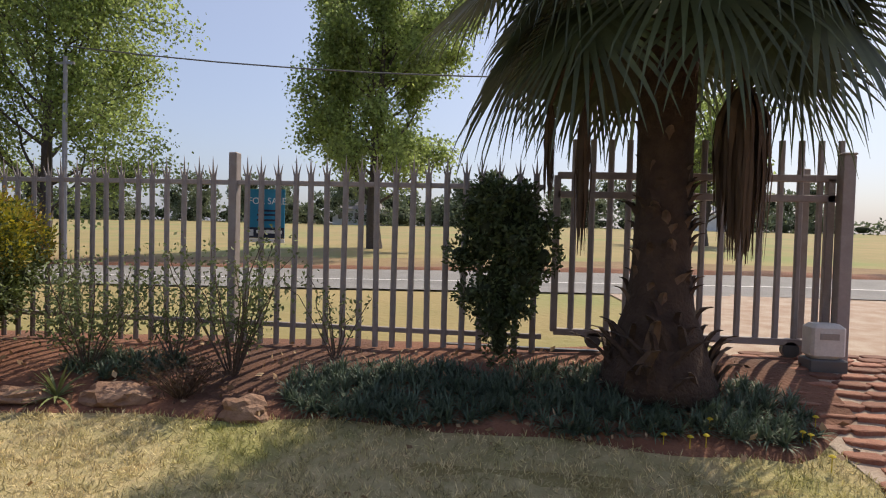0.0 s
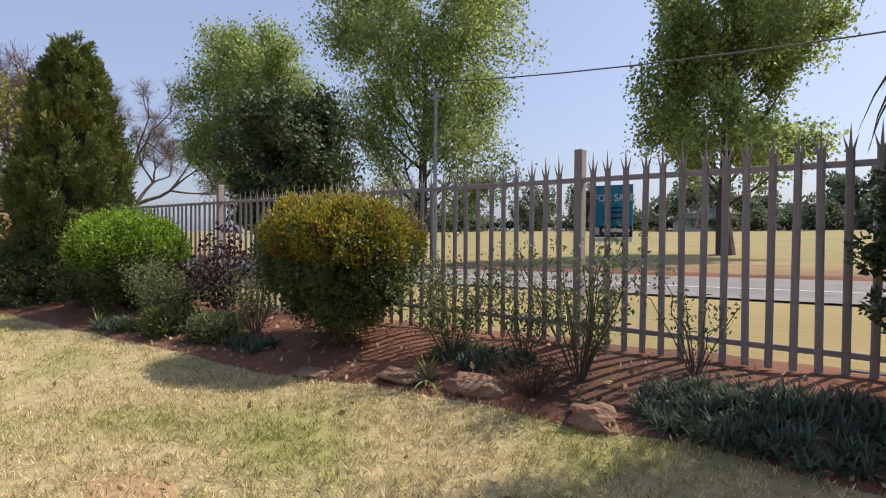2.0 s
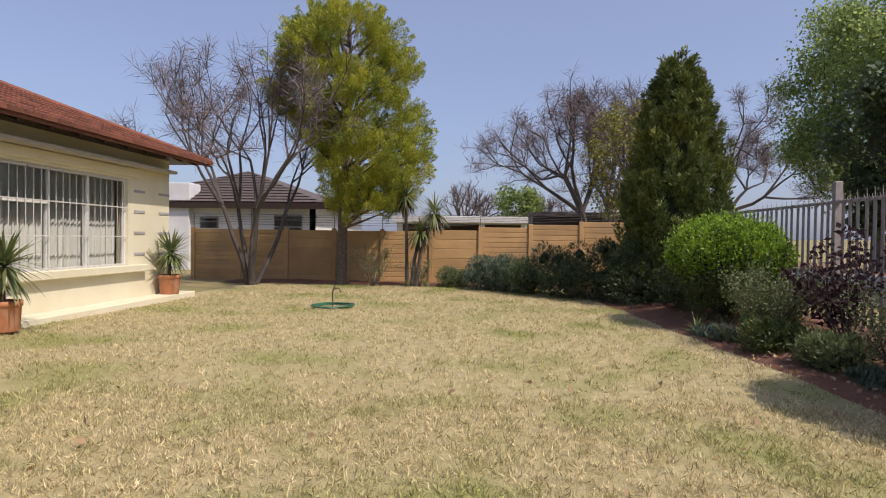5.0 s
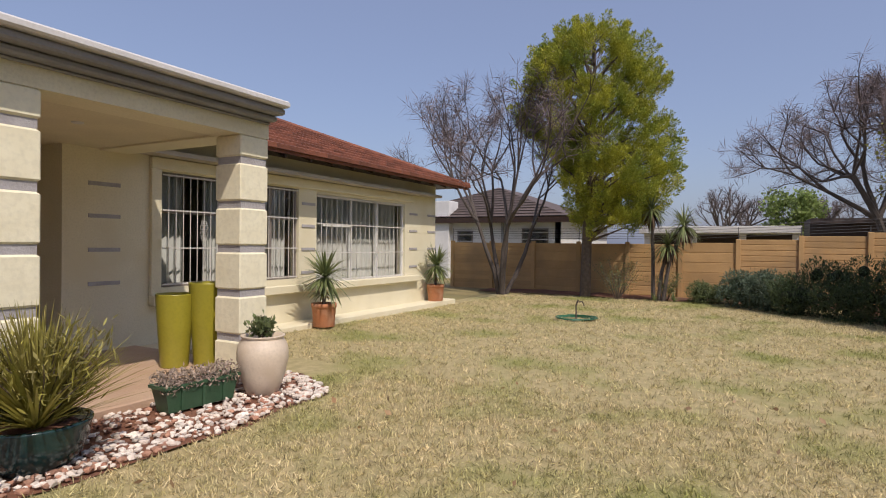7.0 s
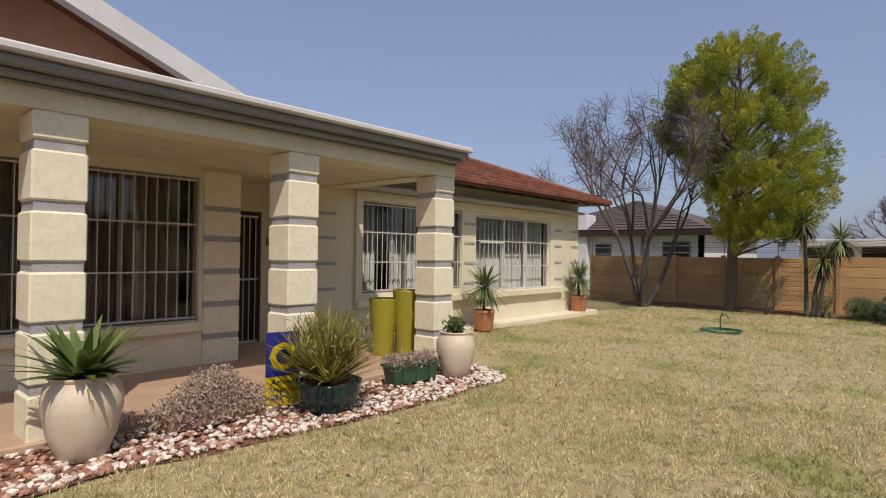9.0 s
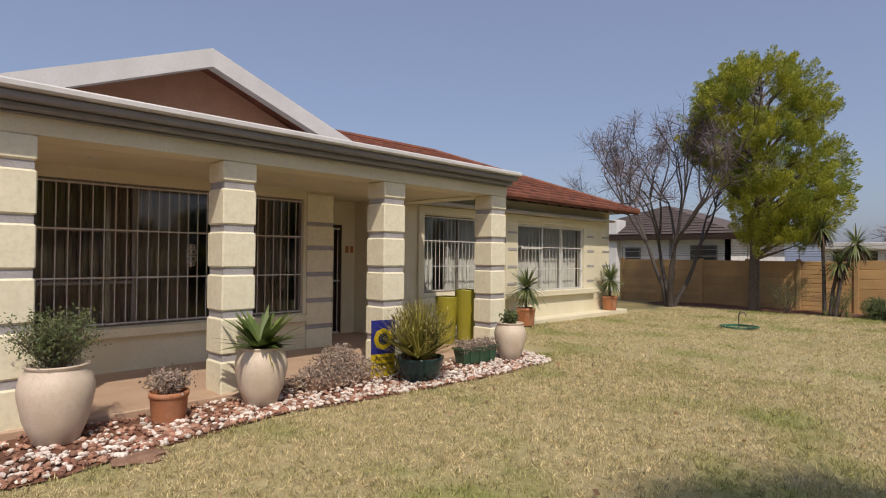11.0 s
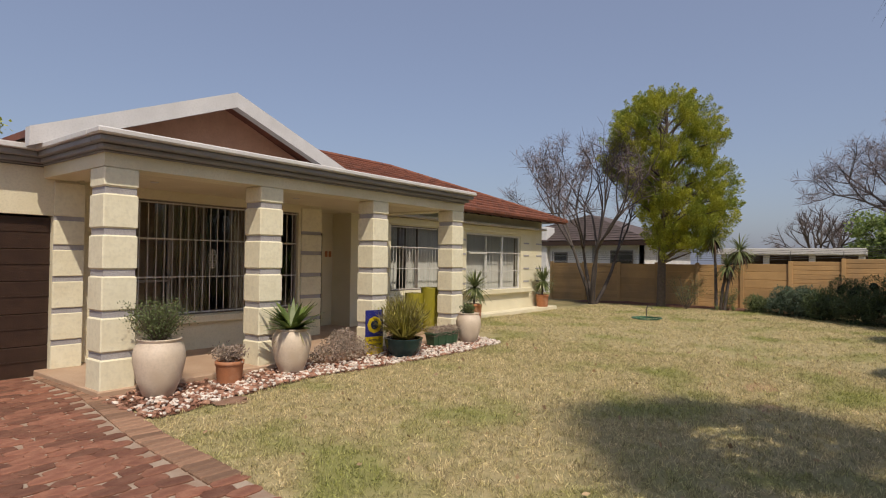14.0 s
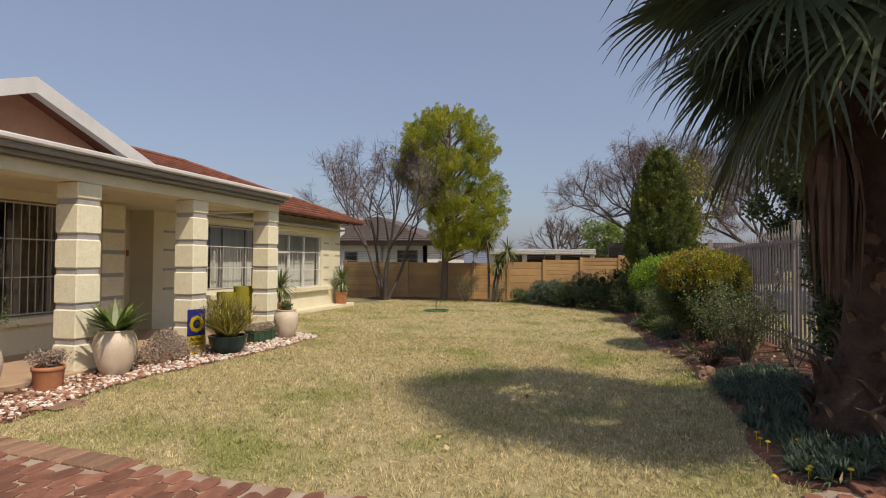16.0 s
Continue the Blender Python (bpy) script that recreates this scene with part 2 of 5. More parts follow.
class Shape:
    """Collects vertices and faces of one mesh."""

    def __init__(self):
        self.v, self.f = [], []

    def add(self, vs, fs):
        k = len(self.v)
        self.v += [tuple(p) for p in vs]
        self.f += [tuple(i + k for i in f) for f in fs]
        return self

    def box(self, x0, x1, y0, y1, z0, z1, c=0.0):
        """A box; c is the chamfer of its edges."""
        if c <= 0:
            return self.add([(x, y, z) for z in (z0, z1) for x, y in ((x0, y0), (x1, y0), (x1, y1), (x0, y1))],
                            [(3, 2, 1, 0), (4, 5, 6, 7), (0, 1, 5, 4), (1, 2, 6, 5), (2, 3, 7, 6), (3, 0, 4, 7)])
        rings = []
        for z, d in ((z0, c), (z0 + c, 0), (z1 - c, 0), (z1, c)):
            a, b, p, q = x0 + d, x1 - d, y0 + d, y1 - d
            e = c * 0.7
            rings.append([(a + e, p, z), (b - e, p, z), (b, p + e, z), (b, q - e, z), (b - e, q, z), (a + e, q, z), (a, q - e, z), (a, p + e, z)])
        return self.rings(rings)

    def rings(self, rings, caps=True):
        n = len(rings[0])
        k = [p for r in rings for p in r]
        f = [(i * n + j, i * n + (j + 1) % n, (i + 1) * n + (j + 1) % n, (i + 1) * n + j) for i in range(len(rings) - 1) for j in range(n)]
        if caps:
            f += [tuple(range(n - 1, -1, -1)), tuple((len(rings) - 1) * n + j for j in range(n))]
        return self.add(k, f)

    def lathe(self, profile, n=28, x=0.0, y=0.0):
        return self.rings([[(x + r * math.cos(2 * math.pi * j / n), y + r * math.sin(2 * math.pi * j / n), z) for j in range(n)] for r, z in profile])

    def tube(self, pts, radii, n=6):
        rings = []
        for i, p in enumerate(pts):
            d = Vector(pts[min(i + 1, len(pts) - 1)]) - Vector(pts[max(i - 1, 0)])
            d = d.normalized() if d.length > 1e-6 else Vector((0, 0, 1))
            u = d.cross(Vector((0.31, 0.95, 0.05))).normalized()
            w = d.cross(u)
            r = radii[i] if isinstance(radii, (list, tuple)) else radii
            rings.append([Vector(p) + r * (math.cos(2 * math.pi * j / n) * u + math.sin(2 * math.pi * j / n) * w) for j in range(n)])
        return self.rings(rings)

    def mesh(self, name, mat, smooth=False):
        me = bpy.data.meshes.new(name)
        me.from_pydata(self.v, [], self.f)
        me.materials.append(mat)
        if smooth:
            me.polygons.foreach_set("use_smooth", [True] * len(me.polygons))
        me.update()
        return me


def part(name, shape, mat, parent=None, label="", smooth=False):
    ob = new(name, shape if isinstance(shape, bpy.types.Mesh) else shape.mesh(name, mat, smooth))
    ob.parent = parent
    if label:
        ob["label"] = label
    return ob


def thing(name, loc, label, category, group="", kind="", rz=0.0):
    ob = new(name)
    ob.matrix_basis = pose(*loc, 0, 0, rz)
    ob.empty_display_size = 0.1
    return tagged(ob, label, category, group, kind)


def structure(name, shape, mat, label, category, smooth=False):
    return tagged(part(name, shape, mat, None, "", smooth), label, category, "", "structure")


def quads(name, v, mat):
    """A mesh of loose quads from an array of shape (n, 4, 3)."""
    n = len(v)
    me = bpy.data.meshes.new(name)
    me.vertices.add(n * 4)
    me.vertices.foreach_set("co", np.asarray(v, dtype=np.float32).ravel())
    me.loops.add(n * 4)
    me.loops.foreach_set("vertex_index", np.arange(n * 4, dtype=np.int32))
    me.polygons.add(n)
    me.polygons.foreach_set("loop_start", np.arange(0, n * 4, 4, dtype=np.int32))
    me.update(calc_edges=True)
    me.validate()
    me.materials.append(mat)
    return me


def leaf_quads(p, size, rng, aspect=0.5, along=None, spread=1.0):
    """Kite-shaped leaves at the points p; along gives their main direction."""
    n = len(p)
    d = rng.normal(size=(n, 3)) * spread
    if along is not None:
        d = d + along
    d /= np.linalg.norm(d, axis=1)[:, None] + 1e-9
    s = np.cross(d, rng.normal(size=(n, 3)))
    s /= np.linalg.norm(s, axis=1)[:, None] + 1e-9
    ln = (size * rng.uniform(0.6, 1.4, n))[:, None]
    w = ln * aspect * 0.5
    return np.stack([p, p + d * ln * 0.45 + s * w, p + d * ln, p + d * ln * 0.45 - s * w], 1)


def lump_crown(name, lumps, count, size, mat, parent, seed, aspect=0.5, up=0.0, core=0.82, spread=0.8, label=""):
    """A crown of many small leaves over lumps (x, y, z, rx, ry, rz), over solid hearts painted near-black as inner
    shade.
    """
    rng = np.random.default_rng(seed)
    lumps = np.array(lumps, dtype=float)
    area = (lumps[:, 3] * lumps[:, 5])
    pick = rng.choice(len(lumps), count, p=area / area.sum())
    d = rng.normal(size=(count, 3))
    d /= np.linalg.norm(d, axis=1)[:, None]
    rad = (1.0 + rng.normal(size=count) * 0.12)[:, None]
    p = lumps[pick, :3] + d * lumps[pick, 3:] * np.clip(rad, 0.7, 1.35)
    ob = part(name, quads(name, leaf_quads(p, size, rng, aspect, d + np.array([0, 0, up]), spread), mat), None, parent, label)
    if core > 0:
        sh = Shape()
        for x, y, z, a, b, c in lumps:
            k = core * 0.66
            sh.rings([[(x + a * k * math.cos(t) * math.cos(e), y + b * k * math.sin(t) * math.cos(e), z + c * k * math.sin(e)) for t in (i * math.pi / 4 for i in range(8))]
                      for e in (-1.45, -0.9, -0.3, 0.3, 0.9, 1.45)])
        part("inner_mass", sh, M_CORE, ob, "solid dark mass painted as shade inside the crown", True)
    return ob


def grow(shape, p, d, length, radius, depth, rng, tips, bend=0.25, fork=(2, 3), spread=0.55, up=0.12, ratio=0.74, sides=6):
    """Grows a limb and its forks into shape, and gathers the tips."""
    pts, rad = [tuple(p)], [radius]
    p, d = np.array(p, float), np.array(d, float)
    for i in range(3):
        d = d + rng.normal(size=3) * bend * 0.35 + np.array([0, 0, up * 0.5])
        d /= np.linalg.norm(d)
        p = p + d * length / 3
        pts.append(tuple(p))
        rad.append(radius * (1 - 0.36 * (i + 1) / 3))
        if depth <= 2:
            tips.append(p.copy())
    shape.tube(pts, rad, max(3, sides))
    if depth > 0:
        for _ in range(rng.integers(fork[0], fork[1] + 1)):
            nd = d + rng.normal(size=3) * spread
            nd[2] += up
            nd /= np.linalg.norm(nd)
            grow(shape, p, nd, length * ratio * rng.uniform(0.8, 1.15), radius * 0.62, depth - 1, rng, tips, bend, fork, spread, up, ratio, sides - 1)


def ground_z(x, y):
    """Height of the ground: the lawn is nearly level, the bed rises to the fence and the street lies higher."""
    base = -0.006 * min(max(-x - 4, 0), 20)
    rise = 0.4 + 0.02 * min(max(x, -14), 4)
    t = min(max((y - 3.0) / 2.1, 0), 1)
    t = t * t * (3 - 2 * t)
    return base * (1 - t) + rise * t + 0.027 * min(max(y - 5.0, 0), 90)


def sheet(xs, ys, dz, wobble=0.0, sink=0.0):
    """A grid that follows the ground; ys are two functions of x, or numbers."""
    sh = Shape()
    n = len(xs)
    lo, hi, m = ys
    rows = []
    for j in range(m + 1):
        row = []
        for x in xs:
            a = lo(x) if callable(lo) else lo
            b = hi(x) if callable(hi) else hi
            y = a + (b - a) * j / m
            row.append((x, y, ground_z(x, y) + dz + wobble * noise.noise((x * 1.7, y * 1.7, 3.1)) - (sink if j == 0 else 0)))
        rows.append(row)
    sh.add([p for r in rows for p in r], [(j * n + i, j * n + i + 1, (j + 1) * n + i + 1, (j + 1) * n + i) for j in range(m) for i in range(n - 1)])
    return sh

# ---- ground, beds, drive, road ----


def bed_edge(x):
    return float(np.interp(x, [-18, -12, -10.4, -7, -5, -3.4, -1, 1.9, 2.6, 3], [2.3, 2.9, 3.0, 3.25, 3.3, 3.6, 3.75, 3.6, 4.2, 5])) + 0.07 * noise.noise((x * 1.3, 0, 0))


def drive_edge(y):
    return float(np.interp(y, [-7, -4.4, -2.3, -1.1, 0.6, 2.5, 4.0, 5.2, 9.6], [2.12, 2.14, 2.48, 2.58, 2.74, 2.5, 2.1, 2.0, 1.6]))


def gravel_edge(x):
    return float(np.interp(x, [-4.9, -4.4, -2.9, -1.5, 0.1, 1.4, 2.3, 2.45], [-3.9, -3.05, -2.95, -3.05, -3.25, -3.0, -2.85, -3.3])) + 0.05 * noise.noise((x * 2.3, 5, 0))


gx = [-500, -300, -180, -110, -70, -45, -32, -25] + [-21 + 0.5 * i for i in range(62)] + [12, 16, 25, 45, 90, 180, 320, 500]
gy = [-400, -200, -90, -40, -20, -13] + [-9 + 0.5 * i for i in range(30)] + [6.5, 9, 13, 20, 30, 45, 65, 95, 150, 300, 500]
gsh = Shape()
gsh.add([(x, y, ground_z(x, y) - 0.012) for y in gy for x in gx],
        [(j * len(gx) + i, j * len(gx) + i + 1, (j + 1) * len(gx) + i + 1, (j + 1) * len(gx) + i) for j in range(len(gy) - 1) for i in range(len(gx) - 1)])
structure("ground", gsh, M_VELD, "dry winter grass field of straw and green", "ground", True)
lx = [-18.6 + 0.35 * i for i in range(79)]
structure("lawn", sheet(lx, (-6.6, 5.0, 36), -0.002, 0.012), M_LAWN, "dry straw-coloured lawn with green patches", "lawn", True)
structure("flower_bed", sheet([-18.7 + 0.15 * i for i in range(142)], (bed_edge, 5.3, 20), 0.02, 0.05, 0.075), M_SOIL, "red-brown bare soil bed along the fence", "soil", True)
structure("wall_bed", sheet([-18.7, -18.2, -17.8, -17.5, -17.2], (-7.5, 3.0, 40), 0.03, 0.05), M_SOIL, "narrow soil bed along the boundary wall", "soil", True)
structure("road", sheet([-300, -120, -60, -30, -15, -5, 0, 5, 15, 40, 120], (9.3, 12.9, 4), 0.02), M_ROAD, "grey asphalt street beyond the fence", "road", True)
structure("road_line", sheet([-120, -60, -30, -15, -5, 0, 5, 15, 40, 120], (10.65, 10.75, 1), 0.026), M_WHITE, "thin white line painted along the street", "road marking", True)
structure("road_edge", sheet([-120 + 0.8 * i for i in range(200)], (lambda x: 12.75 + 0.12 * noise.noise((x, 0, 4)), lambda x: 13.35 + 0.3 * noise.noise((x * 0.7, 0, 9)), 3), 0.07, 0.06, 0.09), M_SOIL, "raised dark edge of soil and leaves along the street", "verge", True)
structure("dry_verge", sheet([-120 + 0.8 * i for i in range(200)], (13.1, lambda x: 16.5 + 1.6 * noise.noise((x * 0.22, 0, 2)), 3), 0.012), M_VERGE, "band of brown dead grass beside the street", "verge", True)
dsh = Shape()
dys = [-7 + 0.25 * i for i in range(67)]
for i in range(len(dys) - 1):
    a, b = dys[i], dys[i + 1]
    for k in range(8):
        q = []
        for y, kk in ((a, k), (a, k + 1), (b, k + 1), (b, k)):
            x = drive_edge(y) + (9.5 - drive_edge(y)) * kk / 8
            q.append((x, y, ground_z(x, y) + 0.006))
        dsh.add(q, [(0, 1, 2, 3)])
drive = structure("driveway", dsh, M_MORTAR, "driveway with pale mortar joints between red pavers", "driveway")
structure("gravel_bed", sheet([-4.85 + 0.1 * i for i in range(72)], (-4.4, gravel_edge, 8), 0.012, 0.03), M_SOIL, "soil under the pebbles along the porch", "soil", True)
rng = np.random.default_rng(4)

# bare soil patches worn into the lawn
for px, py, rx, ry in ((-3.3, 1.48, 0.5, 0.28), (-2.2, 1.75, 0.35, 0.2)):
    sh = Shape()
    ring = [(px + rx * (1 + 0.35 * noise.noise((k, px, 1.0))) * math.cos(k * 0.393), py + ry * (1 + 0.35 * noise.noise((k, py, 2.0))) * math.sin(k * 0.393)) for k in range(16)]
    sh.add([(px, py, ground_z(px, py) + 0.016)] + [(x, y, ground_z(x, y) - 0.012) for x, y in ring], [(0, 1 + k, 1 + (k + 1) % 16) for k in range(16)])
    structure("soil_patch", sh, M_PATCH, "bare red soil patch worn into the lawn", "soil", True)

# ---- house walls ----


def wall_run(sh, x0, x1, y0, y1, z0, z1, holes=()):
    """A wall along x with rectangular holes (xa, xb, za, zb), built of butted pieces."""
    cur = x0
    for xa, xb, za, zb in sorted(holes):
        sh.box(cur, xa, y0, y1, z0, z1)
        if za > z0:
            sh.box(xa, xb, y0, y1, z0, za)
        if zb < z1:
            sh.box(xa, xb, y0, y1, zb, z1)
        cur = xb
    sh.box(cur, x1, y0, y1, z0, z1)
    return sh


structure("wall_porch", wall_run(Shape(), -2.52, 1.78, -6.3, -6.1, -0.1, 2.6, [(-1.97, 1.6, 0.65, 2.45)]), M_STUCCO, "cream rendered porch wall with a wide window opening", "wall")
sh = Shape().box(-2.52, -2.32, -7.2, -6.3, -0.1, 2.6)
wall_run(sh, -4.0, -2.52, -7.4, -7.2, -0.1, 2.6, [(-3.5, -2.7, 0.09, 2.15)])
sh.box(-4.0, -3.8, -7.2, -6.8, -0.1, 2.6)
structure("wall_entrance", sh, M_STUCCO, "cream rendered walls of the entrance recess", "wall")
structure("wall_wing", wall_run(Shape(), -12.75, -3.8, -6.8, -6.6, -0.1, 2.92, [(-7.78, -5.09, 0.82, 2.42), (-11.32, -8.25, 0.7, 2.38)]).box(-12.75, -12.55, -13, -6.8, -0.1, 2.92).box(-12.55, 9, -13.2, -13, -0.1, 2.92),
          M_STUCCO, "cream rendered wing wall with two large windows", "wall")
structure("wall_garage", wall_run(Shape(), 1.78, 9, -6.15, -5.95, -0.1, 2.72, [(2.15, 4.9, -0.1, 2.1)]).box(8.8, 9, -13, -6.15, -0.1, 2.72).box(1.78, 1.98, -13, -6.15, -0.1, 2.6),
          M_STUCCO, "cream rendered garage wall above a dark door", "wall")
structure("porch_floor", Shape().box(-4.72, 2.3, -7.2, -4.08, -0.1, 0.085, 0.012), M_PORCH, "terracotta-coloured porch floor slab", "floor")
structure("slab", Shape().box(-13.05, -4.72, -6.6, -6.15, -0.15, 0.07, 0.015), M_STUCCO, "cream painted concrete ledge below the wing windows", "ledge")
structure("ceiling_porch", Shape().box(-4.23, 1.89, -7.4, -4.5, 2.6, 2.66), M_SOFFIT, "cream porch ceiling with small downlights", "ceiling")
structure("floor_inside", Shape().box(-12.5, 8.8, -13, -6.9, -0.1, 0.06), M_PORCH, "dark indoor floor", "floor")
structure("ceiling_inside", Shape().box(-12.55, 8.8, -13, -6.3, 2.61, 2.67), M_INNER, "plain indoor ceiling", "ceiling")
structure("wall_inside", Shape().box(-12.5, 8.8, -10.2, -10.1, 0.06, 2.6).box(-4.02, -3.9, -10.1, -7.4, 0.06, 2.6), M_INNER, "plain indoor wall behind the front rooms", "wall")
structure("flat_roof", Shape().box(-4.55, 2.2, -6.6, -4.2, 2.8, 2.9).box(1.98, 9, -13, -6.0, 2.74, 2.9), M_CORNICE, "flat grey porch roof behind the cornice", "roof")
sh = Shape().box(-4.61, 2.27, -4.5, -4.12, 2.58, 2.8).box(1.89, 2.27, -5.95, -4.5, 2.58, 2.8).box(-4.61, -4.23, -6.6, -4.5, 2.58, 2.8)
structure("porch_beam", sh, M_STUCCO, "cream rendered beam over the porch columns", "beam")

cornice = thing("cornice", (0, 0, 0), "stepped grey cornice with a white lip round the porch roof", "cornice", kind="structure")
for k, (z0, z1, pr, mat, nm) in enumerate(((2.73, 2.755, 0.05, M_CORNICE, "bead"), (2.755, 2.815, 0.14, M_CORNICE, "lower_step"), (2.815, 2.885, 0.25, M_CORNICE, "upper_step"), (2.885, 2.955, 0.32, M_WHITE, "lip"))):
    s = Shape()
    s.box(-4.6 - 0.004 * k, 2.27 + pr * 0.6, -4.12, -4.12 + pr, z0, z1, 0.016)
    s.box(2.27, 2.27 + pr * 0.6, -5.95 + pr, -4.12, z0, z1, 0.01)
    s.box(2.27, 9, -5.95, -5.95 + pr, z0, z1, 0.01)
    if k > 1:
        s.box(-4.6, 2.27, -4.5, -4.12, z0, z1)
    part(nm, s, mat, cornice)

# ---- columns ----


def column_at(x0, x1, y0, y1, label):
    c = thing("porch_column", ((x0 + x1) / 2, (y0 + y1) / 2, 0), label, "column", "porch columns")
    hx, hy = (x1 - x0) / 2, (y1 - y0) / 2
    part("core", Shape().box(-hx + 0.02, hx - 0.02, -hy + 0.02, hy - 0.02, -0.05, 2.58), M_BAND, c, "recessed grey joint bands")
    tops = [2.58, 2.28, 1.815, 1.35, 0.885, 0.42]
    for i, zt in enumerate(tops):
        zb = (2.355, 1.89, 1.425, 0.96, 0.495, -0.06)[i]
        part("block", Shape().box(-hx, hx, -hy, hy, zb, zt, 0.018), M_BLOCK, c)
    return c


for x0 in (1.89, -0.13, -2.35, -4.61):
    column_at(x0, x0 + 0.38, -4.5, -4.12, "cream rusticated square porch column with grey bands")
for x0, x1, yy in ((1.78, 2.149, -5.948), (-2.515, -2.02, -6.098)):
    p = thing("wall_pier", (x0, yy, 0), "cream banded pilaster on the house wall", "pilaster", "wall pilasters")
    for i, zt in enumerate((2.56, 2.05, 1.66, 1.24, 0.82, 0.40)):
        part("block", Shape().box(0, x1 - x0, 0, 0.03, (2.1, 1.72, 1.30, 0.88, 0.46, 0.08)[i], zt - 0.01, 0.01), M_BLOCK, p)
    part("backing", Shape().box(0.004, x1 - x0 - 0.004, 0, 0.012, 0.085, 2.55), M_BAND, p, "grey joint bands")
q = thing("wing_quoins", (0, -6.598, 0), "short grey band lines on the wing wall", "quoin", kind="structure")
for x0, x1 in ((-12.74, -12.35), (-11.85, -11.5), (-8.2, -7.85), (-4.5, -4.1)):
    for zz in (0.9, 1.32, 1.74, 2.14):
        part("band", Shape().box(x0, x1, 0, 0.012, zz, zz + 0.05), M_BAND, q)
s = thing("window_surround", (0, -6.6, 0), "raised cream band round the wing windows", "trim", kind="structure")
part("lintel_band", Shape().box(-11.6, -4.9, 0, 0.06, 2.44, 2.6, 0.01), M_STUCCO, s)
part("jamb", Shape().box(-5.05, -4.9, 0, 0.06, 0.72, 2.44, 0.01), M_STUCCO, s)
part("sill_band", Shape().box(-11.8, -4.9, 0, 0.13, 0.58, 0.72, 0.012), M_STUCCO, s)
s = thing("porch_sill", (0, -6.1, 0), "cream sill under the porch window", "sill", kind="structure")
part("sill_band", Shape().box(-2.0, 1.65, 0, 0.1, 0.52, 0.64, 0.012), M_STUCCO, s)

# ---- windows ----


def window_unit(name, x0, x1, z0, z1, y, mull, transom, label, bars, barmat, rosettes=(), framemat=M_FRAME):
    w = thing(name, (x0, y, z0), label, "window", kind="structure")
    W, H = x1 - x0, z1 - z0
    fr = Shape()
    for a, b, c, d in ((0, W, 0, 0.05), (0, W, H - 0.05, H), (0, 0.036, 0.05, H - 0.05), (W - 0.036, W, 0.05, H - 0.05)):
        fr.box(a, b, -0.03, 0.03, c, d)
    part("window_frame", fr, framemat, w)
    for m in mull:
        part("mullion", Shape().box(m - 0.021, m + 0.021, -0.035, 0.035, 0.05, H - 0.05), framemat, w)
    for a, b, t in transom:
        part("transom", Shape().box(a, b, -0.028, 0.028, t - 0.018, t + 0.018), framemat, w)
    cuts = [0.05] + list(mull) + [W - 0.05]
    for a, b in zip(cuts, cuts[1:]):
        ob = part("pane", Shape().add([(a, 0, 0.05), (b, 0, 0.05), (b, 0, H - 0.05), (a, 0, H - 0.05)], [(3, 2, 1, 0)]), M_GLASS, w)
        ob.visible_shadow = False
    n = int(W / bars)
    me = Shape().tube([(0, 0.075, 0.02), (0, 0.075, H - 0.02)], 0.0065, 5).mesh("burglar_bar", barmat)
    for i in range(1, n):
        ob = part("burglar_bar", me, None, w)
        ob.location.x = W * i / n
    for zz in (0.04, H * 0.34, H * 0.67, H - 0.04):
        part("cross_bar", Shape().box(0.02, W - 0.02, 0.066, 0.084, zz - 0.009, zz + 0.009), barmat, w)
    for rx in rosettes:
        r = Shape()
        for sx, sz, rr_ in ((-1, -1, 0.034), (1, -1, 0.034), (-1, 1, 0.034), (1, 1, 0.034), (-0.7, -2.5, 0.022), (0.7, -2.5, 0.022), (-0.7, 2.5, 0.022), (0.7, 2.5, 0.022)):
            r.tube([(rx + sx * 0.038 + rr_ * math.cos(q_ * 0.7), 0.09, H * 0.5 + sz * 0.048 + rr_ * math.sin(q_ * 0.7)) for q_ in range(9)], 0.006, 4)
        r.tube([(rx, 0.09, H * 0.5 - 0.16), (rx, 0.09, H * 0.5 + 0.16)], 0.006, 4)
        part("scroll_ornament", r, M_BAR, w, "white wrought-iron scroll")
    return w


window_unit("window_1", -1.97, 1.6, 0.65, 2.45, -6.2, (0.9, 2.45), ((2.45, 3.52, 0.55), (2.45, 3.52, 1.2), (0.05, 0.9, 1.2)), "wide bronze-framed porch window behind burglar bars", 0.125, M_BAR, (1.75,))
window_unit("window_2", -7.78, -5.09, 0.82, 2.42, -6.69, (0.62, 1.6), ((0.05, 0.62, 1.05), (1.6, 2.64, 1.05)), "bronze-framed window with white blinds behind bars", 0.115, M_BAR, (2.0,))
window_unit("window_3", -11.32, -8.25, 0.7, 2.38, -6.69, (1.05, 1.95), ((1.95, 2.82, 1.1),), "large bronze-framed wing window with white vertical blinds", 0.15, M_BAR, (), M_BLIND)


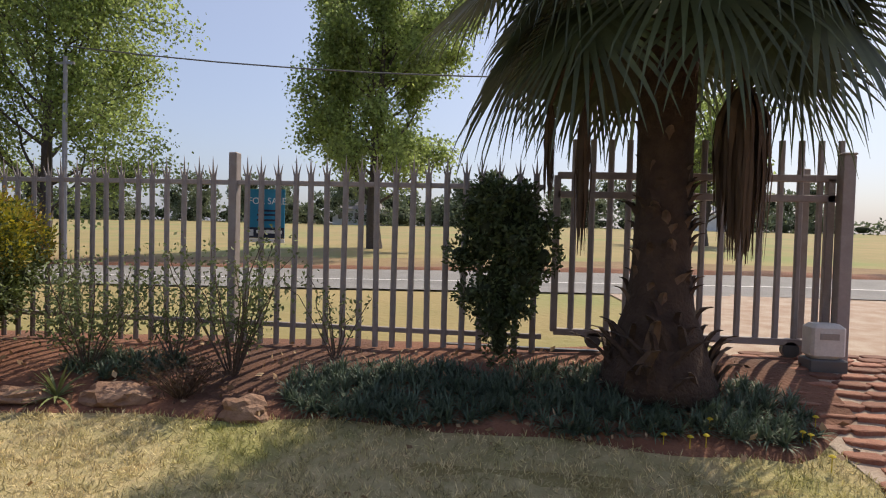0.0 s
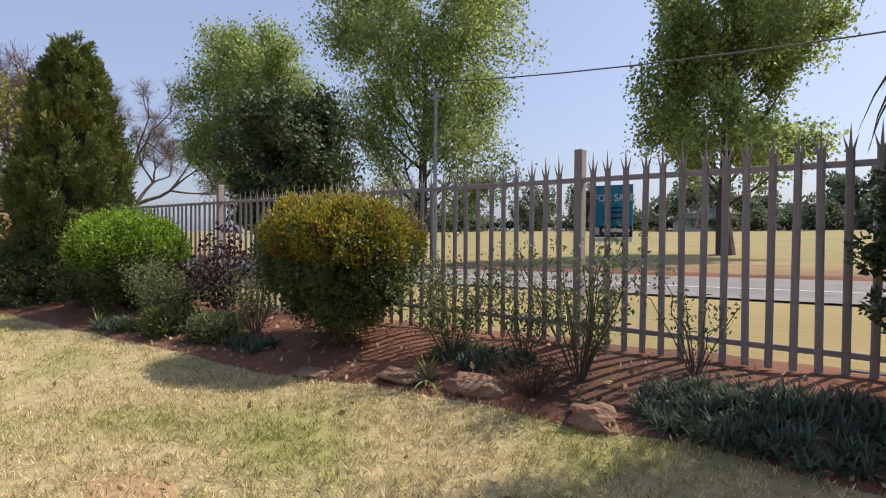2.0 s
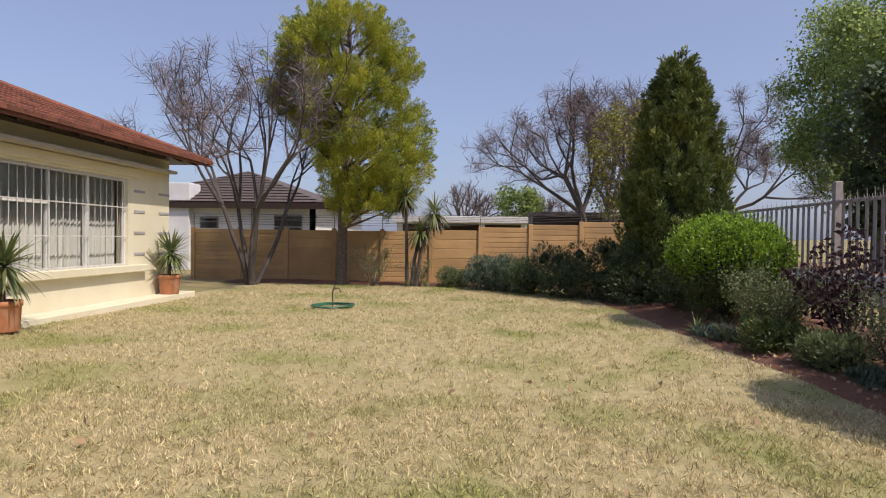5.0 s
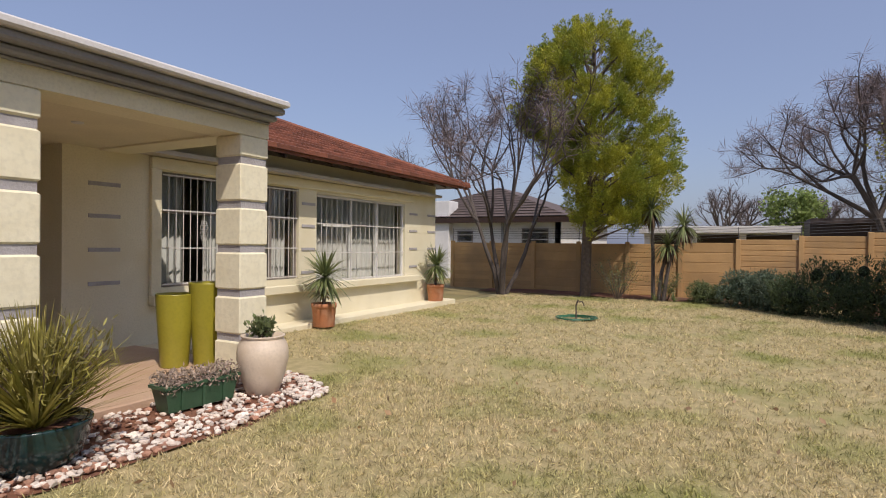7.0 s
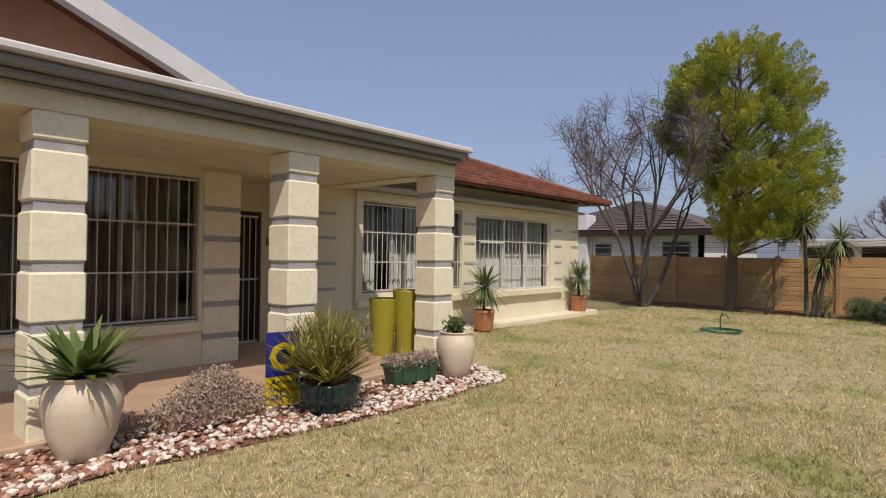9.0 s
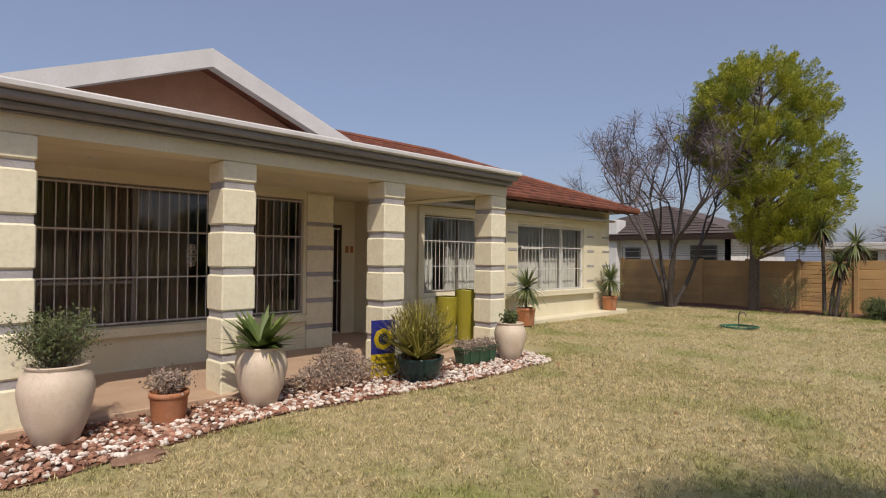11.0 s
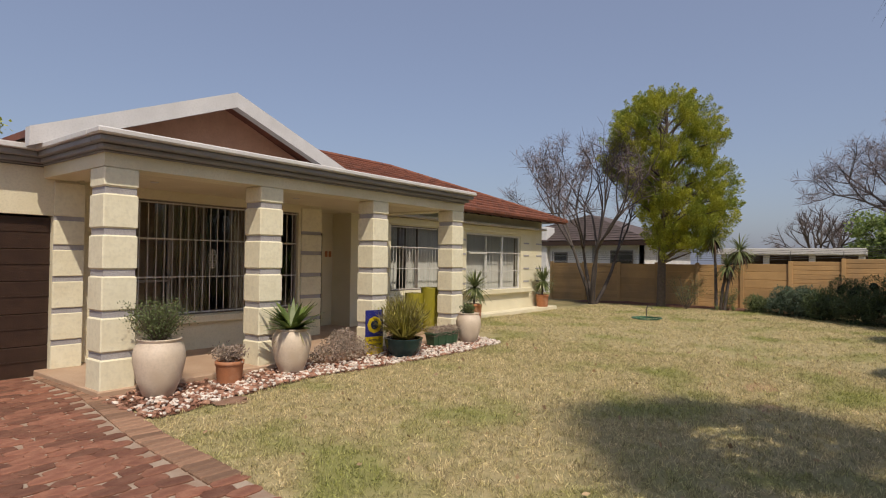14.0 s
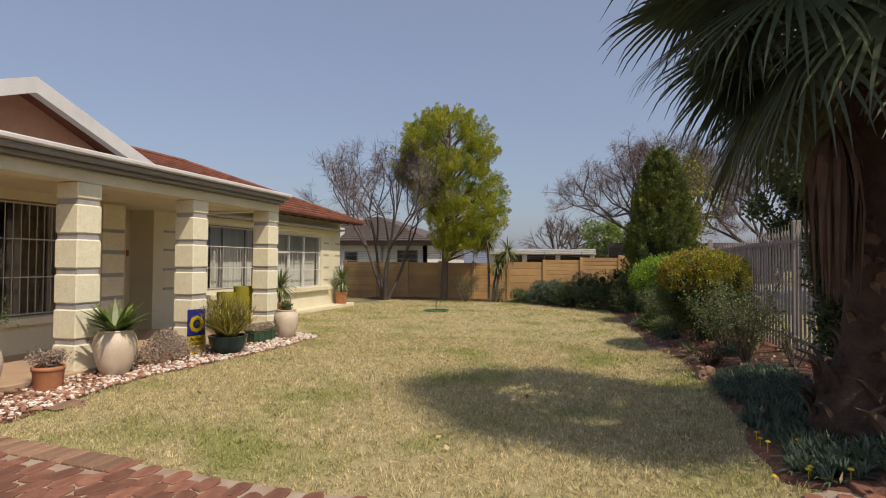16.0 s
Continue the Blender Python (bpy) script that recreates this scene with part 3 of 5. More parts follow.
def drape(name, x0, x1, y, z0, z1, mat, label, folds, depth=0.04):
    c = thing(name, ((x0 + x1) / 2, y, z0), label, "curtain", "curtains")
    n = max(2, int((x1 - x0) / folds))
    for i in range(n):
        a = x0 - (x0 + x1) / 2 + (x1 - x0) * i / n
        w = (x1 - x0) / n
        part("slat", Shape().add([(a, 0, 0), (a + w * 0.5, depth, 0), (a + w * 0.96, 0.005, 0), (a, 0, z1 - z0), (a + w * 0.5, depth, z1 - z0), (a + w * 0.96, 0.005, z1 - z0),
                                  (a, -0.006, 0), (a + w * 0.5, depth - 0.006, 0), (a + w * 0.96, -0.001, 0), (a, -0.006, z1 - z0), (a + w * 0.5, depth - 0.006, z1 - z0), (a + w * 0.96, -0.001, z1 - z0)],
                                 [(0, 1, 4, 3), (1, 2, 5, 4), (7, 6, 9, 10), (8, 7, 10, 11)]), mat, c)
    part("rail", Shape().box((x0 - x1) / 2, (x1 - x0) / 2, -0.03, 0.05, z1 - z0, z1 - z0 + 0.04), M_BAR, c)


drape("vertical_blind", -11.28, -8.3, -6.86, 0.7, 2.42, M_BLIND, "white vertical blinds, mostly drawn", 0.09)
drape("vertical_blind", -7.7, -5.95, -6.86, 0.78, 2.46, M_BLIND, "white vertical blinds, mostly drawn", 0.09)
drape("vertical_blind", -5.6, -5.15, -6.86, 0.78, 2.46, M_BLIND, "white vertical blinds, drawn aside", 0.09)
drape("curtain", -0.35, 1.55, -6.5, 0.2, 2.5, M_DRAPE, "brown curtain drawn aside", 0.12, 0.07)
drape("curtain", -1.9, -0.75, -6.5, 0.2, 2.5, M_DRAPE, "brown curtain drawn aside", 0.12, 0.07)

# ---- doors ----
d = thing("door_1", (-3.5, -7.3, 0.09), "dark open entrance with a white security gate", "door", kind="structure")
part("door_frame", Shape().box(0, 0.06, -0.08, 0.08, 0, 2.06).box(0.74, 0.8, -0.08, 0.08, 0, 2.06).box(0.06, 0.74, -0.08, 0.08, 2.0, 2.06), M_BROWN, d)
part("door_leaf", Shape().box(0.06, 0.74, -0.07, -0.03, 0.0, 2.0).box(0.14, 0.66, -0.03, -0.02, 1.1, 1.85, 0.004).box(0.14, 0.66, -0.03, -0.02, 0.15, 0.95, 0.004), M_BROWN, d)
for i in range(7):
    part("gate_bar", Shape().tube([(0.1 + 0.1 * i, 0.1, 0.03), (0.1 + 0.1 * i, 0.1, 1.98)], 0.009, 5), M_BAR, d)
for zz in (0.03, 1.0, 1.98):
    part("gate_rail", Shape().box(0.06, 0.74, 0.09, 0.11, zz - 0.015, zz + 0.015), M_BAR, d)
part("gate_lock", Shape().box(0.68, 0.76, 0.08, 0.13, 0.95, 1.12, 0.006), M_BARG, d)
g = thing("garage_door", (2.15, -6.05, 0), "dark brown sectional garage door, closed", "garage door")
for i in range(5):
    part("panel", Shape().box(0, 2.75, -0.02, 0.02, i * 0.42 - 0.02, i * 0.42 + 0.394, 0.006).box(0.0, 2.75, 0.02, 0.03, i * 0.42 + 0.2, i * 0.42 + 0.215), M_BROWN, g)
for x in (1.2, -1.2, -3.2):
    dl = thing("downlight", (x, -5.2, 2.6), "small recessed porch downlight in the ceiling", "downlight", "porch downlights")
    part("ring", Shape().lathe([(0.05, -0.012), (0.055, -0.006), (0.055, 0.0)], 14), M_WHITE, dl)

# ---- gable and roofs ----
gb = thing("gable", (0, 0, 0), "brown gable with white barge boards over the porch", "gable", kind="structure")
APX, APZ = -0.17, 4.2
for x1, z1 in ((-2.75, 3.2), (2.6, 3.13)):
    dx, dz = x1 - APX, z1 - APZ
    ln = math.hypot(dx, dz)
    nx, nz = -dz / ln * (1 if dx > 0 else -1), abs(dx) / ln
    part("barge_board", Shape().add([(APX, y, APZ - zz) for y in (-5.55, -5.4) for zz in (0, 0.235)] + [(x1, y, z1 - zz) for y in (-5.55, -5.4) for zz in (0, 0.235)],
                                    [(0, 1, 5, 4), (2, 6, 7, 3), (0, 4, 6, 2), (1, 3, 7, 5), (4, 5, 7, 6), (0, 2, 3, 1)]), M_WHITE, gb, "white barge board")
    part("roof_slope", Shape().add([(APX, -5.55, APZ - 0.03), (x1, -5.55, z1 - 0.03), (x1, -10.5, z1 - 0.03), (APX, -10.5, APZ - 0.03), (APX, -5.55, APZ - 0.12), (x1, -5.55, z1 - 0.12), (x1, -10.5, z1 - 0.12), (APX, -10.5, APZ - 0.12)],
                                   [(0, 1, 2, 3), (4, 7, 6, 5), (0, 4, 5, 1), (1, 5, 6, 2), (2, 6, 7, 3), (0, 3, 7, 4)]), M_TILE, gb, "red-brown roof slope")
part("gable_panel", Shape().add([(APX, -5.95, APZ - 0.1), (-2.9, -5.95, 2.95), (2.7, -5.95, 2.95), (APX, -6.05, APZ - 0.1), (-2.9, -6.05, 2.95), (2.7, -6.05, 2.95)], [(0, 2, 1), (3, 4, 5), (0, 1, 4, 3), (1, 2, 5, 4), (2, 0, 3, 5)]), M_GABLE, gb, "red-brown gable panel")

EAVE_Y, EAVE_Z, RIDGE_Y, RIDGE_Z = -6.02, 2.95, -10.0, 4.58
SL = (RIDGE_Z - EAVE_Z) / (EAVE_Y - RIDGE_Y)
roof = thing("wing_roof", (0, 0, 0), "red-brown tiled hip roof over the wing", "roof", kind="structure")
hx0, hx1, span = -13.4, -8.7, 8.0
part("roof_deck", Shape().add([(hx0, EAVE_Y, EAVE_Z - 0.03), (span - 10, EAVE_Y, EAVE_Z - 0.03), (span - 10, RIDGE_Y, RIDGE_Z - 0.03), (hx1, RIDGE_Y, RIDGE_Z - 0.03), (hx0, -13.98, EAVE_Z - 0.03), (span - 10, -13.98, EAVE_Z - 0.03)],
                              [(0, 1, 2, 3), (0, 3, 4), (3, 2, 5, 4), (0, 4, 5, 1)]), M_BROWN, roof, "dark timber deck and soffit")
part("fascia", Shape().box(hx0, -2.9, EAVE_Y - 0.02, EAVE_Y + 0.01, EAVE_Z - 0.075, EAVE_Z - 0.015), M_TILE, roof, "red-brown fascia board")
for k in range(17):
    xr = hx0 + 0.5 + k * 0.6
    part("rafter_tail", Shape().add([(xr + a, y, EAVE_Z - 0.04 + (EAVE_Y - y) * SL - b) for a in (0, 0.05) for y in (EAVE_Y - 0.03, -6.59) for b in (0, 0.09)], [(0, 1, 3, 2), (4, 6, 7, 5), (0, 4, 5, 1), (2, 3, 7, 6), (1, 5, 7, 3), (0, 2, 6, 4)]), M_BROWN, roof)
part("hip_cap", Shape().tube([(hx0 - 0.03, EAVE_Y + 0.03, EAVE_Z + 0.04), (hx1, RIDGE_Y, RIDGE_Z + 0.04)], 0.07, 8), M_TILE, roof)
part("ridge_cap", Shape().tube([(hx1, RIDGE_Y, RIDGE_Z + 0.03), (-2.0, RIDGE_Y, RIDGE_Z + 0.03)], 0.08, 8), M_TILE, roof)
tile = Shape()
L_ = 0.37
prof = [(0.0, 0.012), (0.05, 0.03), (0.1, 0.012), (0.15, 0.03), (0.2, 0.012), (0.25, 0.03), (0.295, 0.012)]
tile.add([(a, 0.0, h + 0.055) for a, h in prof] + [(a, -L_ * 0.914, h + L_ * 0.914 * SL) for a, h in prof] + [(a, 0.0, 0.0) for a, h in prof],
         [(i, i + 1, i + 8, i + 7) for i in range(6)] + [(i + 1, i, i + 14, i + 15) for i in range(6)])
tile_me = tile.mesh("tile", M_TILE)
count, rest = 0, Shape()
for r in range(13):
    y = EAVE_Y + 0.05 - r * 0.305
    zr = EAVE_Z + (EAVE_Y - y) * SL
    for i in range(60):
        x = -3.0 - i * 0.3 - 0.15 * (r % 2)
        if x < hx0 + (EAVE_Y - y) * (hx1 - hx0) / (EAVE_Y - RIDGE_Y) - 0.05:
            continue
        if count < 300 and x < -3.5:
            ob = part("tile", tile_me, None, roof)
            ob.location = (x, y, zr)
            count += 1
        else:
            rest.add([(x + a, y + b, zr + c) for a, b, c in tile.v], tile.f)
tagged(part("tile_rest", rest, M_TILE, roof), kind="stuff")

# ---- boundary wall of precast panels ----
WX = -18.77
bw = thing("boundary_wall", (WX, 0, 0), "tan precast concrete panel wall with brick-pattern courses", "wall", kind="structure")
py = [-1.42 + 1.56 * k for k in range(-5, 5)]
for y in py:
    gz = ground_z(WX, y) if y < 3 else ground_z(WX, 3)
    part("post", Shape().box(-0.06, 0.07, y - 0.065, y + 0.065, -0.25, 1.6 + 0.065 * max(0, y + 1.4), 0.012), M_PRECAST, bw)
for k in range(len(py) - 1):
    a, b = py[k] + 0.065, py[k + 1] - 0.065
    top = 1.55 + 0.065 * max(0, (a + b) / 2 + 1.4)
    brick = k in (0, 1, 4, 6, 7, 8)
    n = 12 if brick else 6
    h = (top + 0.2) / n
    part("backing", Shape().box(-0.012, 0.008, a, b, -0.2, top - 0.02), M_PRECAST, bw)
    for j in range(n):
        if brick:
            part("panel", Shape().box(-0.025, 0.025, a, b, -0.2 + j * h, -0.2 + (j + 1) * h - 0.012, 0.01), M_PRECAST, bw)
        else:
            part("panel", Shape().box(-0.02, 0.02, a, b, -0.2 + j * h, -0.2 + (j + 1) * h - 0.014, 0.008), M_PRECAST, bw)
ef = thing("electric_fence", (WX, 0, 1.5), "thin steel posts and wires along the top of the wall", "fence")
for y in py:
    part("post", Shape().tube([(-0.03, y, 0), (-0.03, y, 0.55)], 0.012, 5), M_WIRE, ef)
for zz in (0.2, 0.28, 0.36, 0.44, 0.52):
    part("wire", Shape().tube([(-0.03, py[0], zz), (-0.03, -1.4, zz), (-0.03, py[-1], zz + 0.3)], 0.006, 4), M_WIRE, ef)

# ---- palisade fence and gate ----
FY = 5.05


def pale(h, spike=True):
    """One steel pale with a ribbed face and a triple-pointed head."""
    s = Shape()
    w = 0.027
    s.add([(-w, 0.0, 0), (-w * 0.5, -0.016, 0), (w * 0.5, -0.016, 0), (w, 0.0, 0), (-w, 0.0, h), (-w * 0.5, -0.016, h), (w * 0.5, -0.016, h), (w, 0.0, h),
           (-w, 0.004, 0), (w, 0.004, 0), (-w, 0.004, h), (w, 0.004, h)],
          [(0, 1, 5, 4), (1, 2, 6, 5), (2, 3, 7, 6), (9, 8, 10, 11), (8, 0, 4, 10), (3, 9, 11, 7)])
    if spike:
        for x0, x1, lean, hh in ((-w, -w * 0.3, -0.03, 0.11), (-w * 0.45, w * 0.45, 0, 0.19), (w * 0.3, w, 0.03, 0.11)):
            m_ = (x0 + x1) / 2 + lean
            s.add([(x0, -0.006, h), (x1, -0.006, h), (m_, -0.012, h + hh), (x0, 0.004, h), (x1, 0.004, h), (m_, -0.008, h + hh)], [(0, 1, 2), (4, 3, 5), (0, 2, 5, 3), (1, 4, 5, 2)])
    return s


fence = thing("palisade_fence", (0, FY, 0), "grey steel palisade fence with pointed pales", "fence")
pm = pale(1.56).mesh("pale", M_FENCE)
sw = 0.0
for k in range(118):
    x = 0.28 - k * 0.157
    if x < -18.6:
        break
    if abs(x + 2.52) < 0.06 or abs(x + 8.85) < 0.06 or abs(x + 15.2) < 0.06:
        continue
    ob = part("pale", pm, None, fence)
    ob.location = (x, -0.03, min(0.4 + 0.02 * max(x + 1.4, -9.5), 0.42))
    ob.rotation_euler = (0, radians(0.5 * math.sin(k * 1.9)), 0)
for zz in (0.566, 1.88):
    part("rail", Shape().box(-18.6, 0.36, -0.028, 0.018, zz - 0.022, zz + 0.022, 0.004), M_FENCE, fence)
for x in (-2.52, -8.85, -15.2):
    part("post", Shape().box(x - 0.038, x + 0.038, -0.05, 0.05, 0.05, 2.16, 0.008), M_FENCE, fence)
gate = thing("sliding_gate", (0.52, FY + 0.12, 0.5), "grey steel sliding gate in a welded frame", "gate")
gm = pale(1.72, False).mesh("pale", M_FENCE)
for k in range(15):
    ob = part("pale", gm, None, gate)
    ob.location = (0.1 + k * 0.157, 0, 0.1)
for zz in (0.1, 1.33, 1.5):
    part("rail", Shape().box(-0.05, 2.3, -0.03, 0.03, zz - 0.03, zz + 0.03, 0.005), M_FENCE, gate)
for x in (-0.05, 2.22):
    part("stile", Shape().box(x - 0.03, x + 0.03, -0.03, 0.03, 0.1, 1.5, 0.005), M_FENCE, gate)
for x in (0.3, 1.95):
    part("wheel", Shape().tube([(x, -0.03, 0.035), (x, 0.03, 0.035)], 0.07, 14), M_WIRE, gate)
gp = thing("gate_post", (2.8, FY, 0.4), "stout square steel gate post", "post")
part("shaft", Shape().box(-0.05, 0.05, -0.05, 0.05, -0.1, 1.78, 0.008), M_FENCE, gp)
part("cap", Shape().box(-0.055, 0.055, -0.055, 0.055, 1.78, 1.8, 0.006), M_FENCE, gp)
gp2 = thing("gate_post", (2.6, FY + 0.28, 0.4), "stout square steel gate post", "post")
part("shaft", Shape().box(-0.04, 0.04, -0.04, 0.04, -0.1, 1.7, 0.008), M_FENCE, gp2)
mt = thing("gate_motor", (2.6, FY - 0.16, 0.45), "grey plastic sliding gate motor box", "gate motor")
part("housing", Shape().box(-0.13, 0.13, -0.09, 0.09, 0.08, 0.36, 0.03), M_BAR, mt)
part("base", Shape().box(-0.14, 0.14, -0.1, 0.1, -0.06, 0.08, 0.01), M_WIRE, mt)
part("badge", Shape().box(-0.07, 0.07, -0.096, -0.09, 0.24, 0.29), M_BARG, mt)
structure("gate_track", Shape().box(-0.5, 3.0, FY + 0.09, FY + 0.15, 0.36, 0.445), M_WIRE, "steel floor track of the gate", "track")


def letters(text, size, x, y, z, mat, parent, rz=0.0):
    cu = bpy.data.curves.new("lettering", "FONT")
    cu.body, cu.size, cu.extrude = text, size, 0.001
    cu.align_x = "CENTER"
    cu.materials.append(mat)
    ob = new("lettering", cu)
    ob.parent = parent
    ob.matrix_basis = pose(x, y, z, 90, 0, rz)
    return ob


fs = thing("sale_board", (-2.215, FY + 0.04, 1.325), "blue estate-agent board reading FOR SALE on the fence", "sign")
part("board", Shape().box(-0.172, 0.172, 0, 0.008, 0.04, 0.5), M_BLUE, fs)
part("foot_panel", Shape().box(-0.172, 0.172, -0.004, 0.0, 0.04, 0.14), M_NAVY, fs)
part("white_strip", Shape().box(-0.172, 0.172, 0, 0.008, 0.0, 0.036), M_SIGNW, fs)
letters("FOR SALE", 0.088, 0, -0.002, 0.36, M_SIGNW, fs)
for zz, w in ((0.29, 0.09), (0.25, 0.1), (0.2, 0.1)):
    part("text_bar", Shape().box(-w, w, -0.003, 0, zz, zz + 0.018), M_NAVY, fs)
part("text_bar", Shape().box(-0.1, 0.15, -0.006, -0.004, 0.085, 0.115), M_SIGNW, fs)
part("emblem", Shape().box(-0.17, -0.13, -0.006, -0.004, 0.06, 0.12), M_SIGNW, fs)

# ---- pots and porch plants ----


def pot_of(kind, h, r):
    s = Shape()
    if kind == "jar":
        s.lathe([(r * 0.55, 0), (r * 0.6, 0.01), (r * 0.85, h * 0.3), (r * 0.99, h * 0.6), (r, h * 0.72), (r * 0.93, h * 0.86), (r * 0.8, h * 0.94), (r * 0.79, h * 0.96), (r * 0.86, h * 0.985), (r * 0.86, h), (r * 0.74, h), (r * 0.7, h * 0.93)], 36)
    elif kind == "clay":
        s.lathe([(r * 0.86, 0), (r * 0.87, 0.006), (r * 0.97, h * 0.8), (r * 0.98, h * 0.81), (r * 1.03, h * 0.82), (r * 1.04, h), (r * 0.92, h), (r * 0.9, h * 0.88)], 28)
    elif kind == "bowl":
        s.lathe([(r * 0.6, 0), (r * 0.62, 0.01), (r * 0.85, h * 0.3), (r * 0.98, h * 0.65), (r, h * 0.85), (r * 1.04, h * 0.95), (r * 1.04, h), (r * 0.93, h), (r * 0.9, h * 0.88)], 36)
    else:
        s.lathe([(r * 0.72, 0), (r * 0.73, 0.01), (r * 0.9, h * 0.6), (r, h * 0.985), (r, h), (r * 0.92, h), (r * 0.9, h * 0.9)], 32)
    return s


def strap_head(n, length, width, seed, droop=0.5, lo=-0.3, center=(0, 0, 0), hi=1.4):
    """A head of long strap leaves that arch over."""
    r = random.Random(seed)
    s = Shape()
    for _ in range(n):
        az, el, ln = r.uniform(0, 6.283), r.uniform(lo, hi), length * r.uniform(0.7, 1.1)
        p = Vector(center)
        d = Vector((math.cos(az) * math.cos(el), math.sin(az) * math.cos(el), math.sin(el)))
        side = Vector((-math.sin(az), math.cos(az), 0))
        vs = []
        for k in range(6):
            w = width * (0.5, 0.95, 1.0, 0.85, 0.5, 0.04)[k] / 2
            vs += [p - side * w, p + side * w]
            p = p + d * ln / 5
            d = (d + Vector((0, 0, -droop * 0.22 * r.uniform(0.5, 1.4)))).normalized()
        s.add(vs, [(2 * k, 2 * k + 1, 2 * k + 3, 2 * k + 2) for k in range(5)])
    return s


def potted(kind, x, y, h, r, mat, label, z=None):
    z = ground_z(x, y) + 0.02 if z is None else z
    t = thing("potted_plant", (x, y, z), label, "potted plant", "potted plants by the house")
    part("pot", pot_of(kind, h, r), mat, t, smooth=True)
    part("soil", Shape().lathe([(r * 0.85, h * 0.85), (r * 0.7, h * 0.9)], 20), M_SOIL, t)
    return t


def twig_bush(t, n, spread, height, z0, seed, leafmat, leaves, size, stem=M_BARK, aspect=0.45, lean=0.5):
    rg = np.random.default_rng(seed)
    s, tips = Shape(), []
    for _ in range(n):
        az, k = rg.uniform(0, 6.283), rg.uniform(0.1, 1) ** 0.6
        d = np.array([math.cos(az) * spread * k, math.sin(az) * spread * k, height * rg.uniform(0.6, 1.05)])
        pts = [np.array([d[0] * 0.08, d[1] * 0.08, z0]) + d * f + np.array([0, 0, -0.12 * height * f * f]) + rg.normal(size=3) * 0.02 * height * f for f in np.linspace(0, 1, 6)]
        s.tube([tuple(p) for p in pts], [0.0065 * height * (1 - 0.8 * i / 5) + 0.0018 for i in range(6)], 4)
        tips += pts[2:]
    part("stem", s, stem, t)
    tips = np.array(tips)
    p = tips[rg.integers(0, len(tips), leaves)] + rg.normal(size=(leaves, 3)) * spread * 0.13
    p[:, 2] = np.maximum(p[:, 2], z0 + 0.01)
    part("foliage", quads("foliage", leaf_quads(p, size, rg, aspect, np.array([[0, 0, lean]])), leafmat), None, t)


t = potted("jar", 1.80, -3.75, 0.64, 0.275, M_CERAM, "large beige ceramic jar with a grey-green shrub")
twig_bush(t, 70, 0.32, 0.5, 0.58, 1, M_L_SHRUB, 4200, 0.03, M_BARK, 0.4, 0.2)
t = potted("clay", 0.9, -3.78, 0.27, 0.17, M_CLAY, "small terracotta pot with dry grey succulents")
twig_bush(t, 45, 0.2, 0.2, 0.25, 2, M_L_GREY, 1500, 0.035)
t = potted("jar", -0.0, -3.72, 0.6, 0.265, M_CERAM, "large beige ceramic jar with a spiky green cycad")
part("frond_head", strap_head(85, 0.54, 0.075, 3, 0.45, 0.25, (0, 0, 0.56), 1.15), M_L_CYCAD, t)
part("dry_frond_tuft", strap_head(7, 0.45, 0.02, 4, 1.6, -0.2, (0, 0, 0.58), 0.3), M_L_OLIVE, t, "yellowing drooping fronds")
t = potted("bowl", -1.98, -3.42, 0.3, 0.3, M_TEAL, "dark teal glazed pot with an olive-green bushy plant")
twig_bush(t, 60, 0.42, 0.6, 0.27, 5, M_L_RUSH, 1500, 0.09, M_BARK, 0.16, 1.6)
part("rush_leaves", strap_head(460, 0.8, 0.02, 55, 0.35, 0.42, (0, 0, 0.22), 1.5), M_L_RUSH, t)
part("green_leaves", strap_head(40, 0.7, 0.03, 56, 0.5, 0.45, (0.05, 0.05, 0.25), 1.3), M_L_OLIVE, t)
t = potted("jar", -4.0, -3.55, 0.56, 0.24, M_CERAM, "beige ceramic jar with a small leafy succulent")
twig_bush(t, 14, 0.14, 0.2, 0.53, 6, M_L_SHRUB, 420, 0.06)
for x, y, h, r, lb in ((-4.28, -5.05, 0.8, 0.2, "tall olive-green glazed planter, in the shade"), (-4.53, -4.82, 0.92, 0.205, "tall olive-green glazed planter standing in the sun")):
    v = thing("tall_planter", (x + 0.12, y, 0.085), lb, "planter", "tall olive planters")
    part("body", pot_of("tall", h, r), M_OLIVE, v, smooth=True)
    part("soil", Shape().lathe([(r * 0.88, h * 0.88), (r * 0.6, h * 0.9)], 20), M_SOIL, v)
for x, y, s_, sd in ((-7.75, -5.98, 1.0, 21), (-12.3, -6.32, 1.0, 22)):
    t = potted("clay", x, y, 0.4, 0.21, M_CLAY, "terracotta pot with a spiky yucca", 0.02 if x > -10 else 0.075)
    part("stem", Shape().tube([(0, 0, 0.35), (0.01, 0, 0.6), (0, 0.02, 0.85)], [0.035, 0.03, 0.03], 8), M_BARK, t)
    part("leaf_tuft", strap_head(130, 0.62, 0.042, sd, 0.6, -0.9, (0, 0.02, 0.85)), M_L_YUCCA, t)
    part("lower_tuft", strap_head(22, 0.35, 0.03, sd + 5, 0.8, -0.6, (0.02, 0, 0.6), 0.4), M_L_YUCCA, t)
bx = thing("planter_box", (-3.4, -3.72, 0.04), "green plastic planter box with dry grey succulents", "planter", rz=-4)
part("box", Shape().rings([[(-a, -b, z), (a, -b, z), (a, b, z), (-a, b, z)] for a, b, z in ((0.31, 0.085, 0), (0.35, 0.105, 0.2), (0.37, 0.12, 0.2), (0.37, 0.12, 0.225), (0.34, 0.095, 0.225), (0.33, 0.09, 0.17))]), M_GREENBOX, bx)
